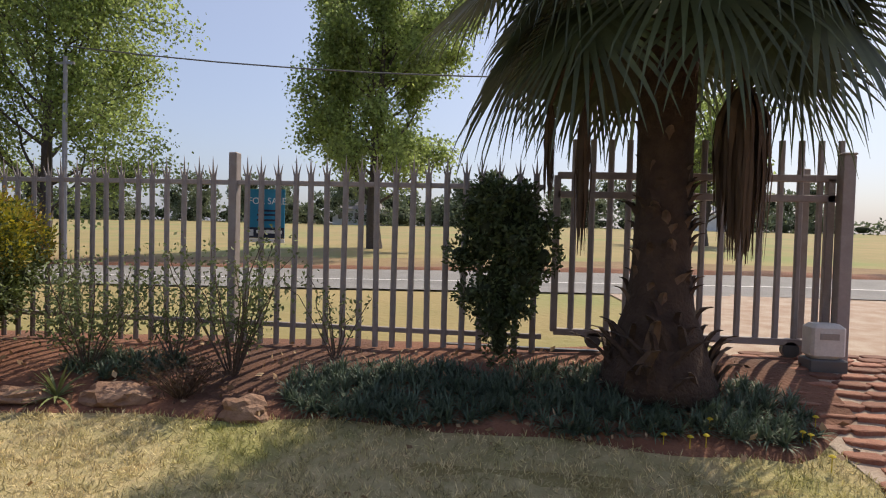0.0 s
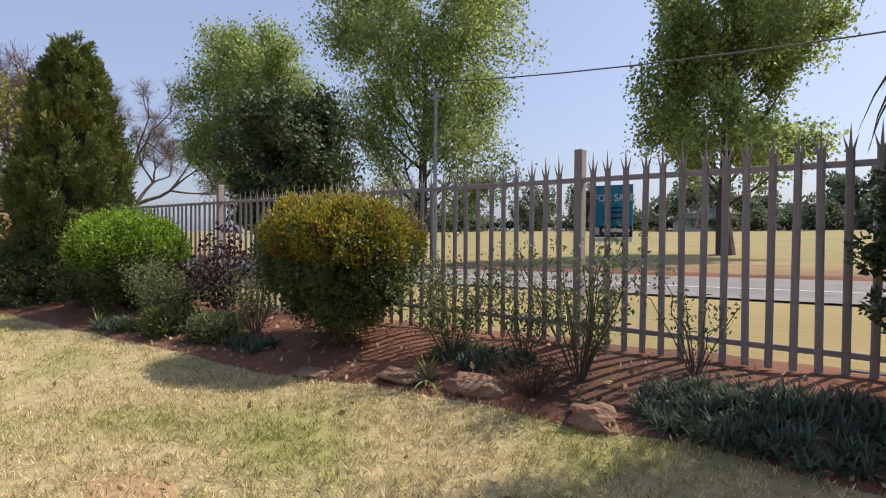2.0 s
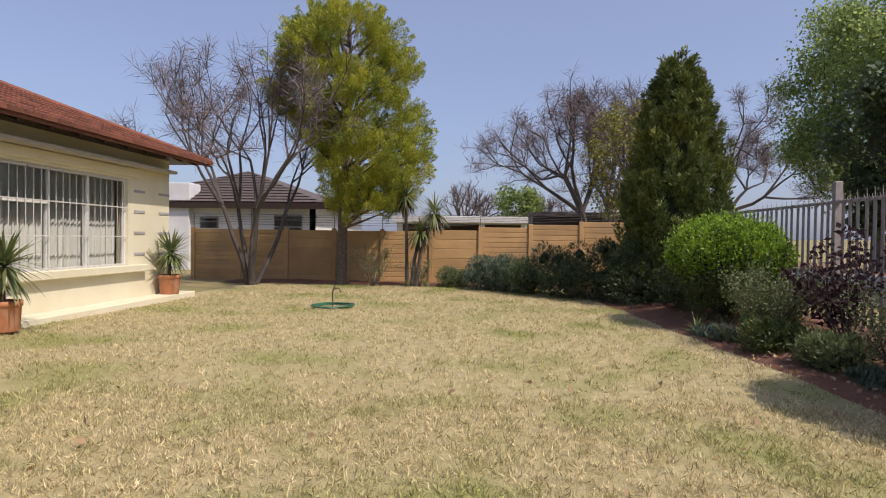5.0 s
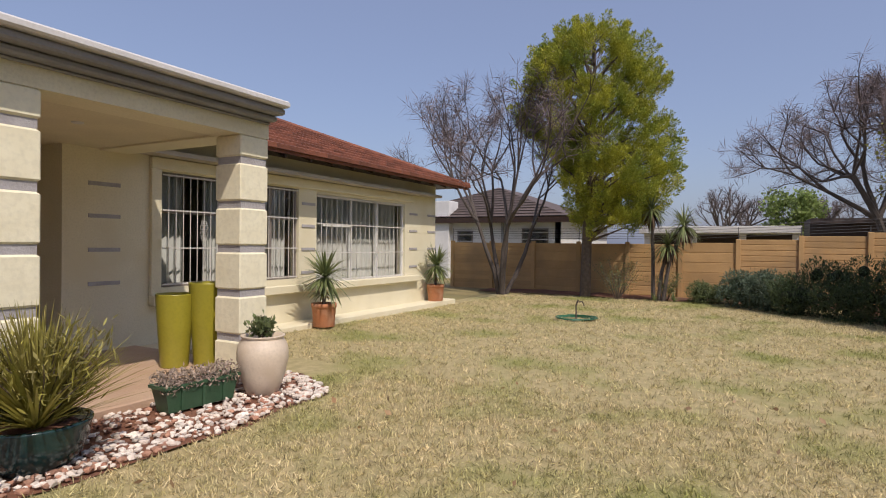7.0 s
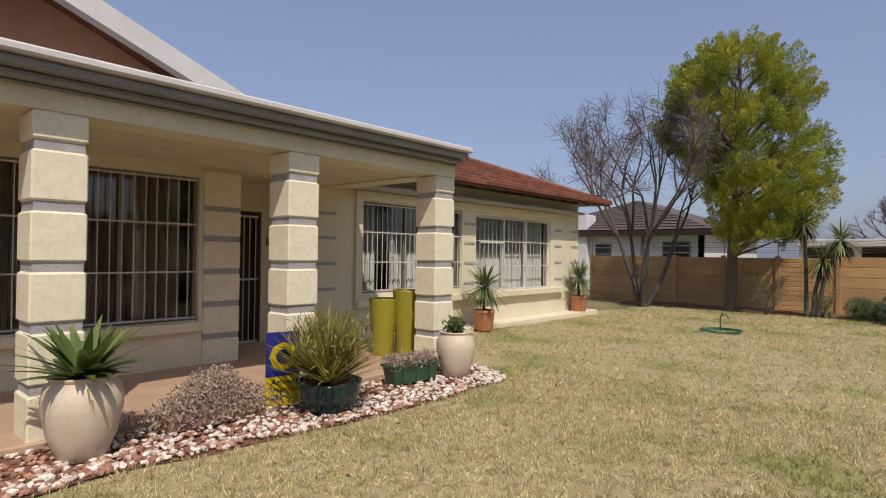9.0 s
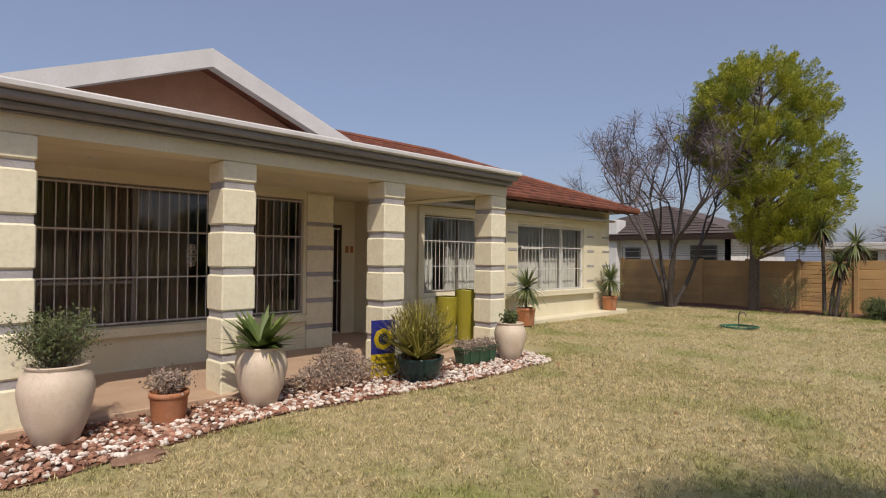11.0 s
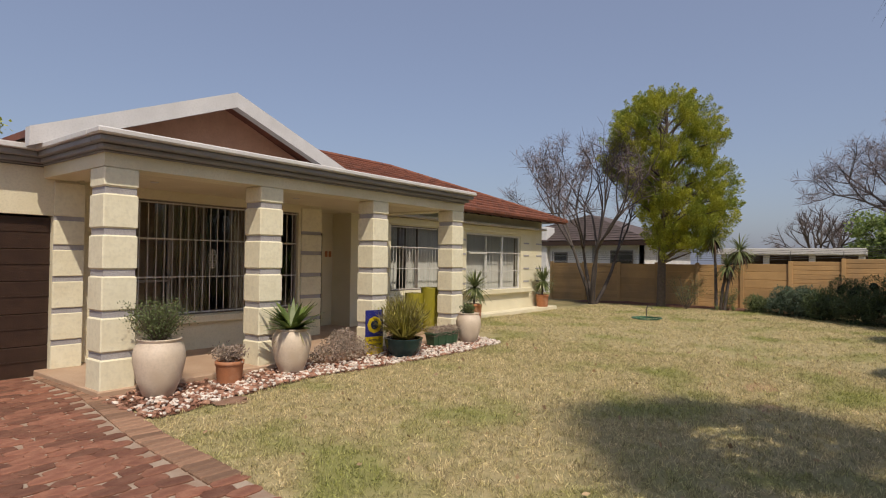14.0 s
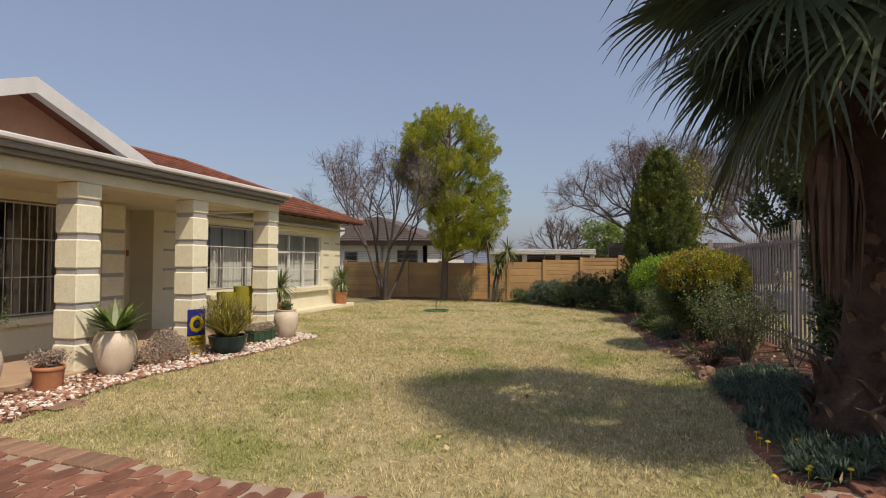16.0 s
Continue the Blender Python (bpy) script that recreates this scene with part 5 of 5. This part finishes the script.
def plume_crown(name, plumes, each, size, mat, parent, seed, aspect=0.3):
    """A crown of tapering plumes (base, direction, length, radius) of many fine sprays."""
    rg = np.random.default_rng(seed)
    b = np.array([q[0] for q in plumes]).repeat(each, 0)
    d = np.array([q[1] for q in plumes])
    d = (d / np.linalg.norm(d, axis=1)[:, None]).repeat(each, 0)
    ln = np.array([q[2] for q in plumes]).repeat(each)[:, None]
    rd = np.array([q[3] for q in plumes]).repeat(each)[:, None]
    n = len(b)
    f = rg.random((n, 1)) ** 0.8
    side = rg.normal(size=(n, 3))
    side -= d * (side * d).sum(1)[:, None]
    side /= np.linalg.norm(side, axis=1)[:, None]
    p = b + d * f * ln + side * rd * np.sqrt(np.clip(1.15 - f, 0.03, 1)) * rg.random((n, 1)) ** 0.5
    return part(name, quads(name, leaf_quads(p, size, rg, aspect, d + side * 0.7, 0.35), mat), None, parent)


cy = thing("cypress", (-13.4, 4.3, ground_z(-13.4, 4.3)), "tall conical golden-green cypress", "tree")
part("trunk", Shape().tube([(0, 0, -0.1), (0, 0, 1.2), (0, 0, 4.2)], [0.16, 0.12, 0.04], 8), M_BARK, cy)
rr = random.Random(120)
plumes = []
for k in range(560):
    z = 4.75 * (k + rr.random()) / 560
    w = float(np.interp(z, [0, 0.8, 1.6, 3.1, 4.1, 4.75], [0.7, 0.98, 1.0, 0.74, 0.42, 0.1]))
    a, q = rr.uniform(0, 6.283), rr.uniform(0.72, 1.0)
    plumes.append(((w * q * math.cos(a), 0.1 + w * q * math.sin(a), z - 0.1), (0.4 * math.cos(a), 0.4 * math.sin(a), 1), rr.uniform(0.4, 0.75), rr.uniform(0.09, 0.16)))
for x, y, z, l_ in ((0, -0.05, 4.2, 0.9), (0.05, 0.42, 4.0, 0.85), (0.1, 0.2, 4.1, 0.75), (-0.1, -0.3, 4.0, 0.7)):
    plumes += [((x, y, z), (0.05, 0, 1), l_, 0.16)] * 2
plume_crown("foliage", plumes, 190, 0.085, M_L_CYP, cy, 120)
# solid heart, its dark colour stands in for shade between the plumes
part("inner_mass", Shape().lathe([(0.3, 0.1), (0.72, 0.9), (0.75, 1.7), (0.5, 3.1), (0.2, 4.2)], 12), M_CORE, cy, "solid dark mass painted as shade inside the crown", True)
th = thing("golden_conifer", (-17.2, -3.9, ground_z(-17.2, -3.9)), "tall golden-green feathery conifer by the wall", "tree")
rr = random.Random(121)
limbs, plumes = Shape(), []
limbs.tube([(0, 0, -0.1), (0.05, 0.05, 2.0), (0, 0.2, 5.2), (0, 0.2, 7.5)], [0.17, 0.14, 0.08, 0.03], 9)
for k in range(96):
    z = 2.1 + 5.6 * (k + rr.random()) / 96
    a = k * 2.399 + rr.uniform(-0.4, 0.4)
    w = float(np.interp(z, [2.0, 3.2, 4.3, 5.3, 6.3, 7.2, 7.8], [0.7, 1.4, 1.6, 1.75, 1.7, 1.35, 0.5])) * rr.uniform(0.72, 1.08)
    cyo = float(np.interp(z, [2.0, 3.2, 4.5, 5.5, 8.5], [0.6, 0.95, 0.45, 0.0, 0.05]))
    tip = Vector((w * math.cos(a), cyo + w * math.sin(a), z))
    part("limb", Shape().tube([(0, 0.15 * z / 6, max(1.2, z - 0.7 * w)), tuple(tip * 0.55 + Vector((0, 0, 0.45 * z - 0.25))), tuple(tip)], [0.05, 0.03, 0.012], 5), M_BARK, th)
    size = rr.uniform(0.32, 0.55)
    for _ in range(14):
        o = Vector((rr.gauss(0, 1), rr.gauss(0, 1), rr.gauss(0, 0.7)))
        o = o.normalized() * size * rr.uniform(0.3, 1.0)
        plumes.append((tuple(tip + o), (0.5 * math.cos(a) + o.x, 0.5 * math.sin(a) + o.y, 0.75 + 0.5 * o.z), rr.uniform(0.3, 0.5), rr.uniform(0.1, 0.17)))
    for f in (0.4, 0.65, 0.8):
        plumes.append(((tip.x * f, cyo + (tip.y - cyo) * f, z - 0.25 * w * (1 - f)), (math.cos(a), math.sin(a), 0.6), 0.5, 0.2))
part("trunk", limbs, M_BARK, th)
plume_crown("foliage", plumes, 170, 0.075, M_L_GOLD, th, 121, 0.24)
co = thing("cordyline", (-17.0, -1.9, ground_z(-17, -1.9)), "cluster of slender cordylines with drooping leaf heads", "tree")
for k, (dx, dy, h) in enumerate(((0, -0.1, 2.55), (0.1, 0.75, 2.1), (0.0, 0.35, 1.55))):
    part("stem", Shape().tube([(dx * 0.2, dy * 0.3, -0.05), (dx * 0.6, dy * 0.5, h * 0.5), (dx, dy, h)], [0.06, 0.05, 0.045], 7), M_BARKG, co)
    part("leaf_head", strap_head(110, 0.72, 0.04, 130 + k, 1.2, -0.8, (dx, dy, h)), M_L_YUCCA, co)
    part("dead_skirt", strap_head(45, 0.6, 0.035, 140 + k, 1.6, -1.3, (dx, dy, h - 0.1), -0.3), M_L_DEAD, co, "dry hanging leaves")

# ---- neighbours and distance ----
nb = thing("neighbour_house", (-24, -10, 0), "white house with a dark tiled hip roof beyond the wall", "house")
part("wall", wall_run(Shape(), -9, 0, -5.2, -5.0, -0.3, 2.55).box(-0.2, 0, -5.0, 3.2, -0.3, 2.55).box(-9, 0, 3.0, 3.2, -0.3, 2.55), M_NWALL, nb)
part("chimney_wall", Shape().box(-0.6, 0.35, -3.6, -2.0, -0.3, 3.5, 0.02), M_NWALL, nb, "taller white end wall")
part("roof", Shape().add([(0.5, -5.7, 2.7), (0.5, 3.8, 2.7), (-9.5, 3.8, 2.7), (-9.5, -5.7, 2.7), (-3.2, -1.0, 4.4), (-6, -1.0, 4.4)], [(0, 1, 4), (1, 2, 5, 4), (2, 3, 5), (3, 0, 4, 5), (3, 2, 1, 0)]), M_TILE2, nb)
for i in range(12):
    f = i / 12
    part("tile_course", Shape().add([(0.52 - 3.7 * f, -5.7 + 4.7 * f, 2.74 + 1.7 * f), (0.52 - 3.7 * f, 3.8 - 4.8 * f, 2.74 + 1.7 * f), (0.25 - 3.7 * f, 3.5 - 4.8 * f, 2.8 + 1.7 * f), (0.25 - 3.7 * f, -5.3 + 4.7 * f, 2.8 + 1.7 * f)], [(0, 1, 2, 3)]), M_TILE2, nb)
part("fascia", Shape().box(0.4, 0.5, -5.7, 3.8, 2.45, 2.68), M_BROWN, nb)
for y0, y1, z0, z1 in ((-1.7, -0.9, 1.1, 2.1), (1.5, 2.7, 1.2, 2.2)):
    w = part("window", Shape().box(0.003, 0.05, y0, y1, z0, z1), M_FRAME, nb)
    part("pane", Shape().box(0.05, 0.055, y0 + 0.06, y1 - 0.06, z0 + 0.06, z1 - 0.06), M_GLASS, w)
    for k in range(3):
        part("bar", Shape().box(0.056, 0.07, y0, y1, z0 + 0.2 + 0.3 * k, z0 + 0.23 + 0.3 * k), M_BAR, w)
part("drain_pipe", Shape().tube([(0.08, 0.6, -0.2), (0.08, 0.6, 2.6)], 0.07, 8), M_CORNICE, nb)
cp = thing("white_carport", (-27, 0.2, 0), "low white flat-roofed outbuilding beyond the wall", "outbuilding")
part("roof", Shape().box(-3, 0.3, -4.2, 2.0, 2.05, 2.35, 0.02), M_WHITE, cp)
for k in range(4):
    part("pillar", Shape().box(-0.2, 0.05, -4.0 + 1.9 * k, -3.75 + 1.9 * k, -0.3, 2.05), M_WHITE, cp)
part("wall", Shape().box(-3, -2.8, -4.2, 2.0, -0.3, 2.05), M_BROWN, cp)
fr_ = thing("far_wall", (-34, 7, 0), "low grey roof and white pillars beyond the boundary wall", "outbuilding")
part("roof", Shape().box(-4, 0, -4, 6, 2.7, 2.95), M_TILE2, fr_)
part("wall", Shape().box(-4, -0.3, -4, 6, -0.5, 2.7), M_BROWN, fr_)
for k, (x, y, w, d, h, sd) in enumerate(((-30, 88, 9, 5, 4.5, 1), (-14, 92, 7, 4, 3, 2), (2, 90, 8, 4, 3.5, 3), (18, 94, 9, 5, 5, 4), (-48, 90, 9, 5, 5.5, 5), (-66, 80, 9, 6, 6, 6), (38, 92, 10, 5, 5, 7), (-85, 66, 9, 6, 6, 8), (-6, 96, 4, 3, 6.5, 9))):
    t = thing("distant_trees", (x, y, ground_z(x, y) - 0.3), "dark clump of trees and hedge across the field", "trees", kind="stuff")
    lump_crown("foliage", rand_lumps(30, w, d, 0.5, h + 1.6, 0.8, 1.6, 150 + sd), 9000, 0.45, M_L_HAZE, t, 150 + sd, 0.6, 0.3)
for k, (x, y, w) in enumerate(((0, 84, 9), (26, 86, 11), (-24, 86, 8))):
    z = ground_z(x, y)
    h = thing("distant_house", (x, y, z), "low pale house across the field", "house", "far houses")
    part("wall", Shape().box(-w / 2, w / 2, 0, 6, -0.3, 2.4), M_NWALL, h)
    part("roof", Shape().add([(-w / 2 - 0.5, -0.5, 2.4), (w / 2 + 0.5, -0.5, 2.4), (w / 2 + 0.5, 6.5, 2.4), (-w / 2 - 0.5, 6.5, 2.4), (-w / 4, 3, 4), (w / 4, 3, 4)], [(0, 1, 5, 4), (1, 2, 5), (2, 3, 4, 5), (3, 0, 4)]), M_BAND, h)
    for j in range(3):
        part("window", Shape().box(-w / 3 + j * w / 3 - 0.5, -w / 3 + j * w / 3 + 0.5, -0.03, -0.003, 0.9, 1.9), M_FRAME, h)
hedge = thing("hedge", (0, 87, ground_z(0, 87)), "long dark hedge at the far side of the field", "hedge", kind="stuff")
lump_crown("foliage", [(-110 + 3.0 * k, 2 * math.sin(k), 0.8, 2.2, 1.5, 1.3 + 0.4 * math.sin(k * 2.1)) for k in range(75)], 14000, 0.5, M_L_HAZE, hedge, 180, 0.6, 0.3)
lp = thing("street_pole", (-11.1, 13.0, ground_z(-11.1, 13)), "slim grey steel street pole", "pole")
part("shaft", Shape().tube([(0, 0, -0.1), (0, 0, 5.2)], [0.07, 0.05], 8), M_POLE, lp)
part("cross_arm", Shape().box(-0.25, 0.25, -0.03, 0.03, 5.0, 5.06), M_POLE, lp)
cb = thing("overhead_cable", (0, 13.0, 0), "single black overhead cable along the street", "cable")
part("span", Shape().tube([(-11.1 + 2.0 * k, 0, 5.85 - 0.9 * (1 - ((k - 7) / 7) ** 2)) for k in range(15)], 0.018, 5), M_WIRE, cb)
lp2 = thing("street_pole", (16.9, 13.0, ground_z(16.9, 13)), "slim grey steel street pole", "pole")
part("shaft", Shape().tube([(0, 0, -0.1), (0, 0, 5.2)], [0.07, 0.05], 8), M_POLE, lp2)

# ---- loose small things ----
hs = thing("garden_hose", (-11.5, -2.6, ground_z(-11.5, -2.6)), "coiled green hose round a standing tap", "hose")
part("coil", Shape().tube([((0.28 + 0.04 * math.sin(k * 0.9)) * math.cos(k * 0.42) * (1 + k * 0.006), 0.3 * math.sin(k * 0.42) * (1 + k * 0.006), 0.02 + 0.0006 * k) for k in range(70)], 0.012, 5), M_HOSE, hs)
part("tap_pipe", Shape().tube([(0, 0, -0.02), (0.02, 0, 0.3), (0.05, 0.05, 0.42)], 0.014, 6), M_BARKG, hs)
part("spout", Shape().tube([(0.0, 0, 0.36), (0.0, 0.12, 0.38), (0, 0.16, 0.3)], 0.012, 6), M_BARKG, hs)

# ---- pebbles, pavers, grass ----
rg = np.random.default_rng(200)
ico_bm = bmesh.new()
bmesh.ops.create_icosphere(ico_bm, subdivisions=1, radius=1)
ico_v = np.array([v.co[:] for v in ico_bm.verts])
ico_f = [[v.index for v in f.verts] for f in ico_bm.faces]
ico_bm.free()


def pebble(r, seed):
    g = np.random.default_rng(seed)
    return ico_v * (1 + g.normal(size=(len(ico_v), 1)) * 0.14) * np.array([1, g.uniform(0.6, 0.9), g.uniform(0.45, 0.7)]) * r


gb_ob = bpy.data.objects["gravel_bed"]
white, brown = Shape(), Shape()
for i in range(3000):
    x = rg.uniform(-4.75, 2.35)
    e = gravel_edge(x)
    y = rg.uniform(-4.15, e - 0.02) if i % 3 else e - 0.02 - abs(rg.normal()) * 0.25
    if y < -4.35:
        continue
    k = rg.uniform(0.6, 1.5)
    z = ground_z(x, y) + 0.022 + rg.uniform(0, 0.02)
    a = rg.uniform(0, 6.28)
    v = pebble(0.027 * k, 3000 + i)
    c, s_ = math.cos(a), math.sin(a)
    share = 0.82 - 0.08 * (x + 4.5) + 0.25 * noise.noise((x * 2, y * 2, 0))
    (white if rg.random() < share else brown).add(np.c_[v[:, 0] * c - v[:, 1] * s_ + x, v[:, 0] * s_ + v[:, 1] * c + y, v[:, 2] + z], ico_f)
tagged(part("white_pebbles", white, M_STONE, gb_ob, "white and pink pebbles"), kind="stuff")
tagged(part("brown_pebbles", brown, M_STONEB, gb_ob, "red-brown pebbles"), kind="stuff")

border = [Shape().box(-0.13, 0.13, -0.05, 0.05, -0.04, 0.024, 0.01).mesh("brick", M_BORDER)]
y = -5.8
while y < -1.0:
    x = drive_edge(y)
    dx = (drive_edge(y + 0.1) - x) / 0.1
    ob = part("brick", border[0], None, drive)
    ob.matrix_basis = pose(x + 0.1, y, ground_z(x, y) + 0.006, rg.normal() * 1.0, rg.normal() * 1.2, -math.degrees(math.atan(dx)) + rg.normal() * 1.5)
    y += 0.112 * math.sqrt(1 / (1 + dx * dx))
rest = Shape()
made = 0
variants = []
for k in range(10):
    g = np.random.default_rng(600 + k)
    ring = [(sx * 0.119 + g.normal() * 0.012, sy * 0.066 + g.normal() * 0.008) for sx, sy in ((-1, -0.6), (-0.6, -1), (0.6, -1), (1, -0.6), (1, 0.6), (0.6, 1), (-0.6, 1), (-1, 0.6))]
    variants.append(Shape().rings([[(a, b, -0.03) for a, b in ring], [(a, b, 0.008) for a, b in ring], [(a * 0.92, b * 0.88, 0.014) for a, b in ring]]))
vmesh = [v.mesh("paver", M_BRICK) for v in variants]
for r in range(82):
    y = -5.9 + r * 0.138
    x = drive_edge(y) + (0.36 if y < -0.95 else 0.12) + (0.12 if r % 2 else 0)
    while x < 9.3:
        k = rg.integers(0, 10)
        m = pose(x + rg.normal() * 0.008, y + rg.normal() * 0.008, ground_z(x, y) + 0.006, 0, 0, rg.normal() * 5)
        near = made < 300 and -4.2 < y < 0.6 and x < 4.9 and rg.random() < 0.6
        if near:
            ob = part("paver", vmesh[k], None, drive)
            ob.matrix_basis = m
            made += 1
        else:
            rest.add([m @ Vector(p) for p in variants[k].v], variants[k].f)
        x += 0.245
tagged(part("paver_rest", rest, M_BRICKI, drive), kind="stuff")

lawn_ob = bpy.data.objects["lawn"]


def blades(name, n, x0, x1, y0, y1, h, seed, keep):
    g = np.random.default_rng(seed)
    m = n // 9
    cx, cy_ = g.uniform(x0, x1, m), g.uniform(y0, y1, m)
    x, y = np.tile(cx, 9) + g.normal(size=m * 9) * 0.022, np.tile(cy_, 9) + g.normal(size=m * 9) * 0.022
    ok = np.array([keep(a, b) for a, b in zip(x, y)])
    x, y = x[ok], y[ok]
    z = np.array([ground_z(a, b) for a, b in zip(x, y)])
    p = np.c_[x, y, z]
    return part(name, quads(name, leaf_quads(p, h, g, 0.13, np.array([[0, 0, 1.0]]), 0.95), M_BLADE), None, lawn_ob)


def on_lawn(a, b):
    return b < bed_edge(a) + 0.06 and a < drive_edge(b) and not (b < gravel_edge(a) and a > -4.8) and b > -6.12


for nm, n, x0, x1, y0, y1, h in (("grass_near", 260000, -5.5, 2.9, -3.6, 4.2, 0.044), ("grass_far", 130000, -17.2, -5.5, -6.1, 3.4, 0.05)):
    tagged(blades(nm, n, x0, x1, y0, y1, h, 800 + n, on_lawn), kind="stuff")
g = np.random.default_rng(900)
p = np.c_[g.uniform(-6, 2.4, 160), g.uniform(-2.8, 4.6, 160)]
p = np.c_[p, np.array([ground_z(a, b) + 0.03 for a, b in p])]
tagged(part("fallen_leaves", quads("fallen_leaves", leaf_quads(p, 0.06, g, 0.6, None), M_DRYLEAF), None, lawn_ob, "scattered dry leaves"), kind="stuff")

bed_ob = bpy.data.objects["flower_bed"]
p = np.c_[g.uniform(-9, 2.0, 900), g.uniform(3.3, 5.0, 900)]
p = np.array([(a, b) for a, b in p if b > bed_edge(a)])
p = np.c_[p, np.array([ground_z(a, b) + 0.05 for a, b in p])]
tagged(part("leaf_litter", quads("leaf_litter", leaf_quads(p, 0.055, g, 0.6, None), M_DRYLEAF), None, bed_ob, "scattered dry leaves on the soil"), kind="stuff")
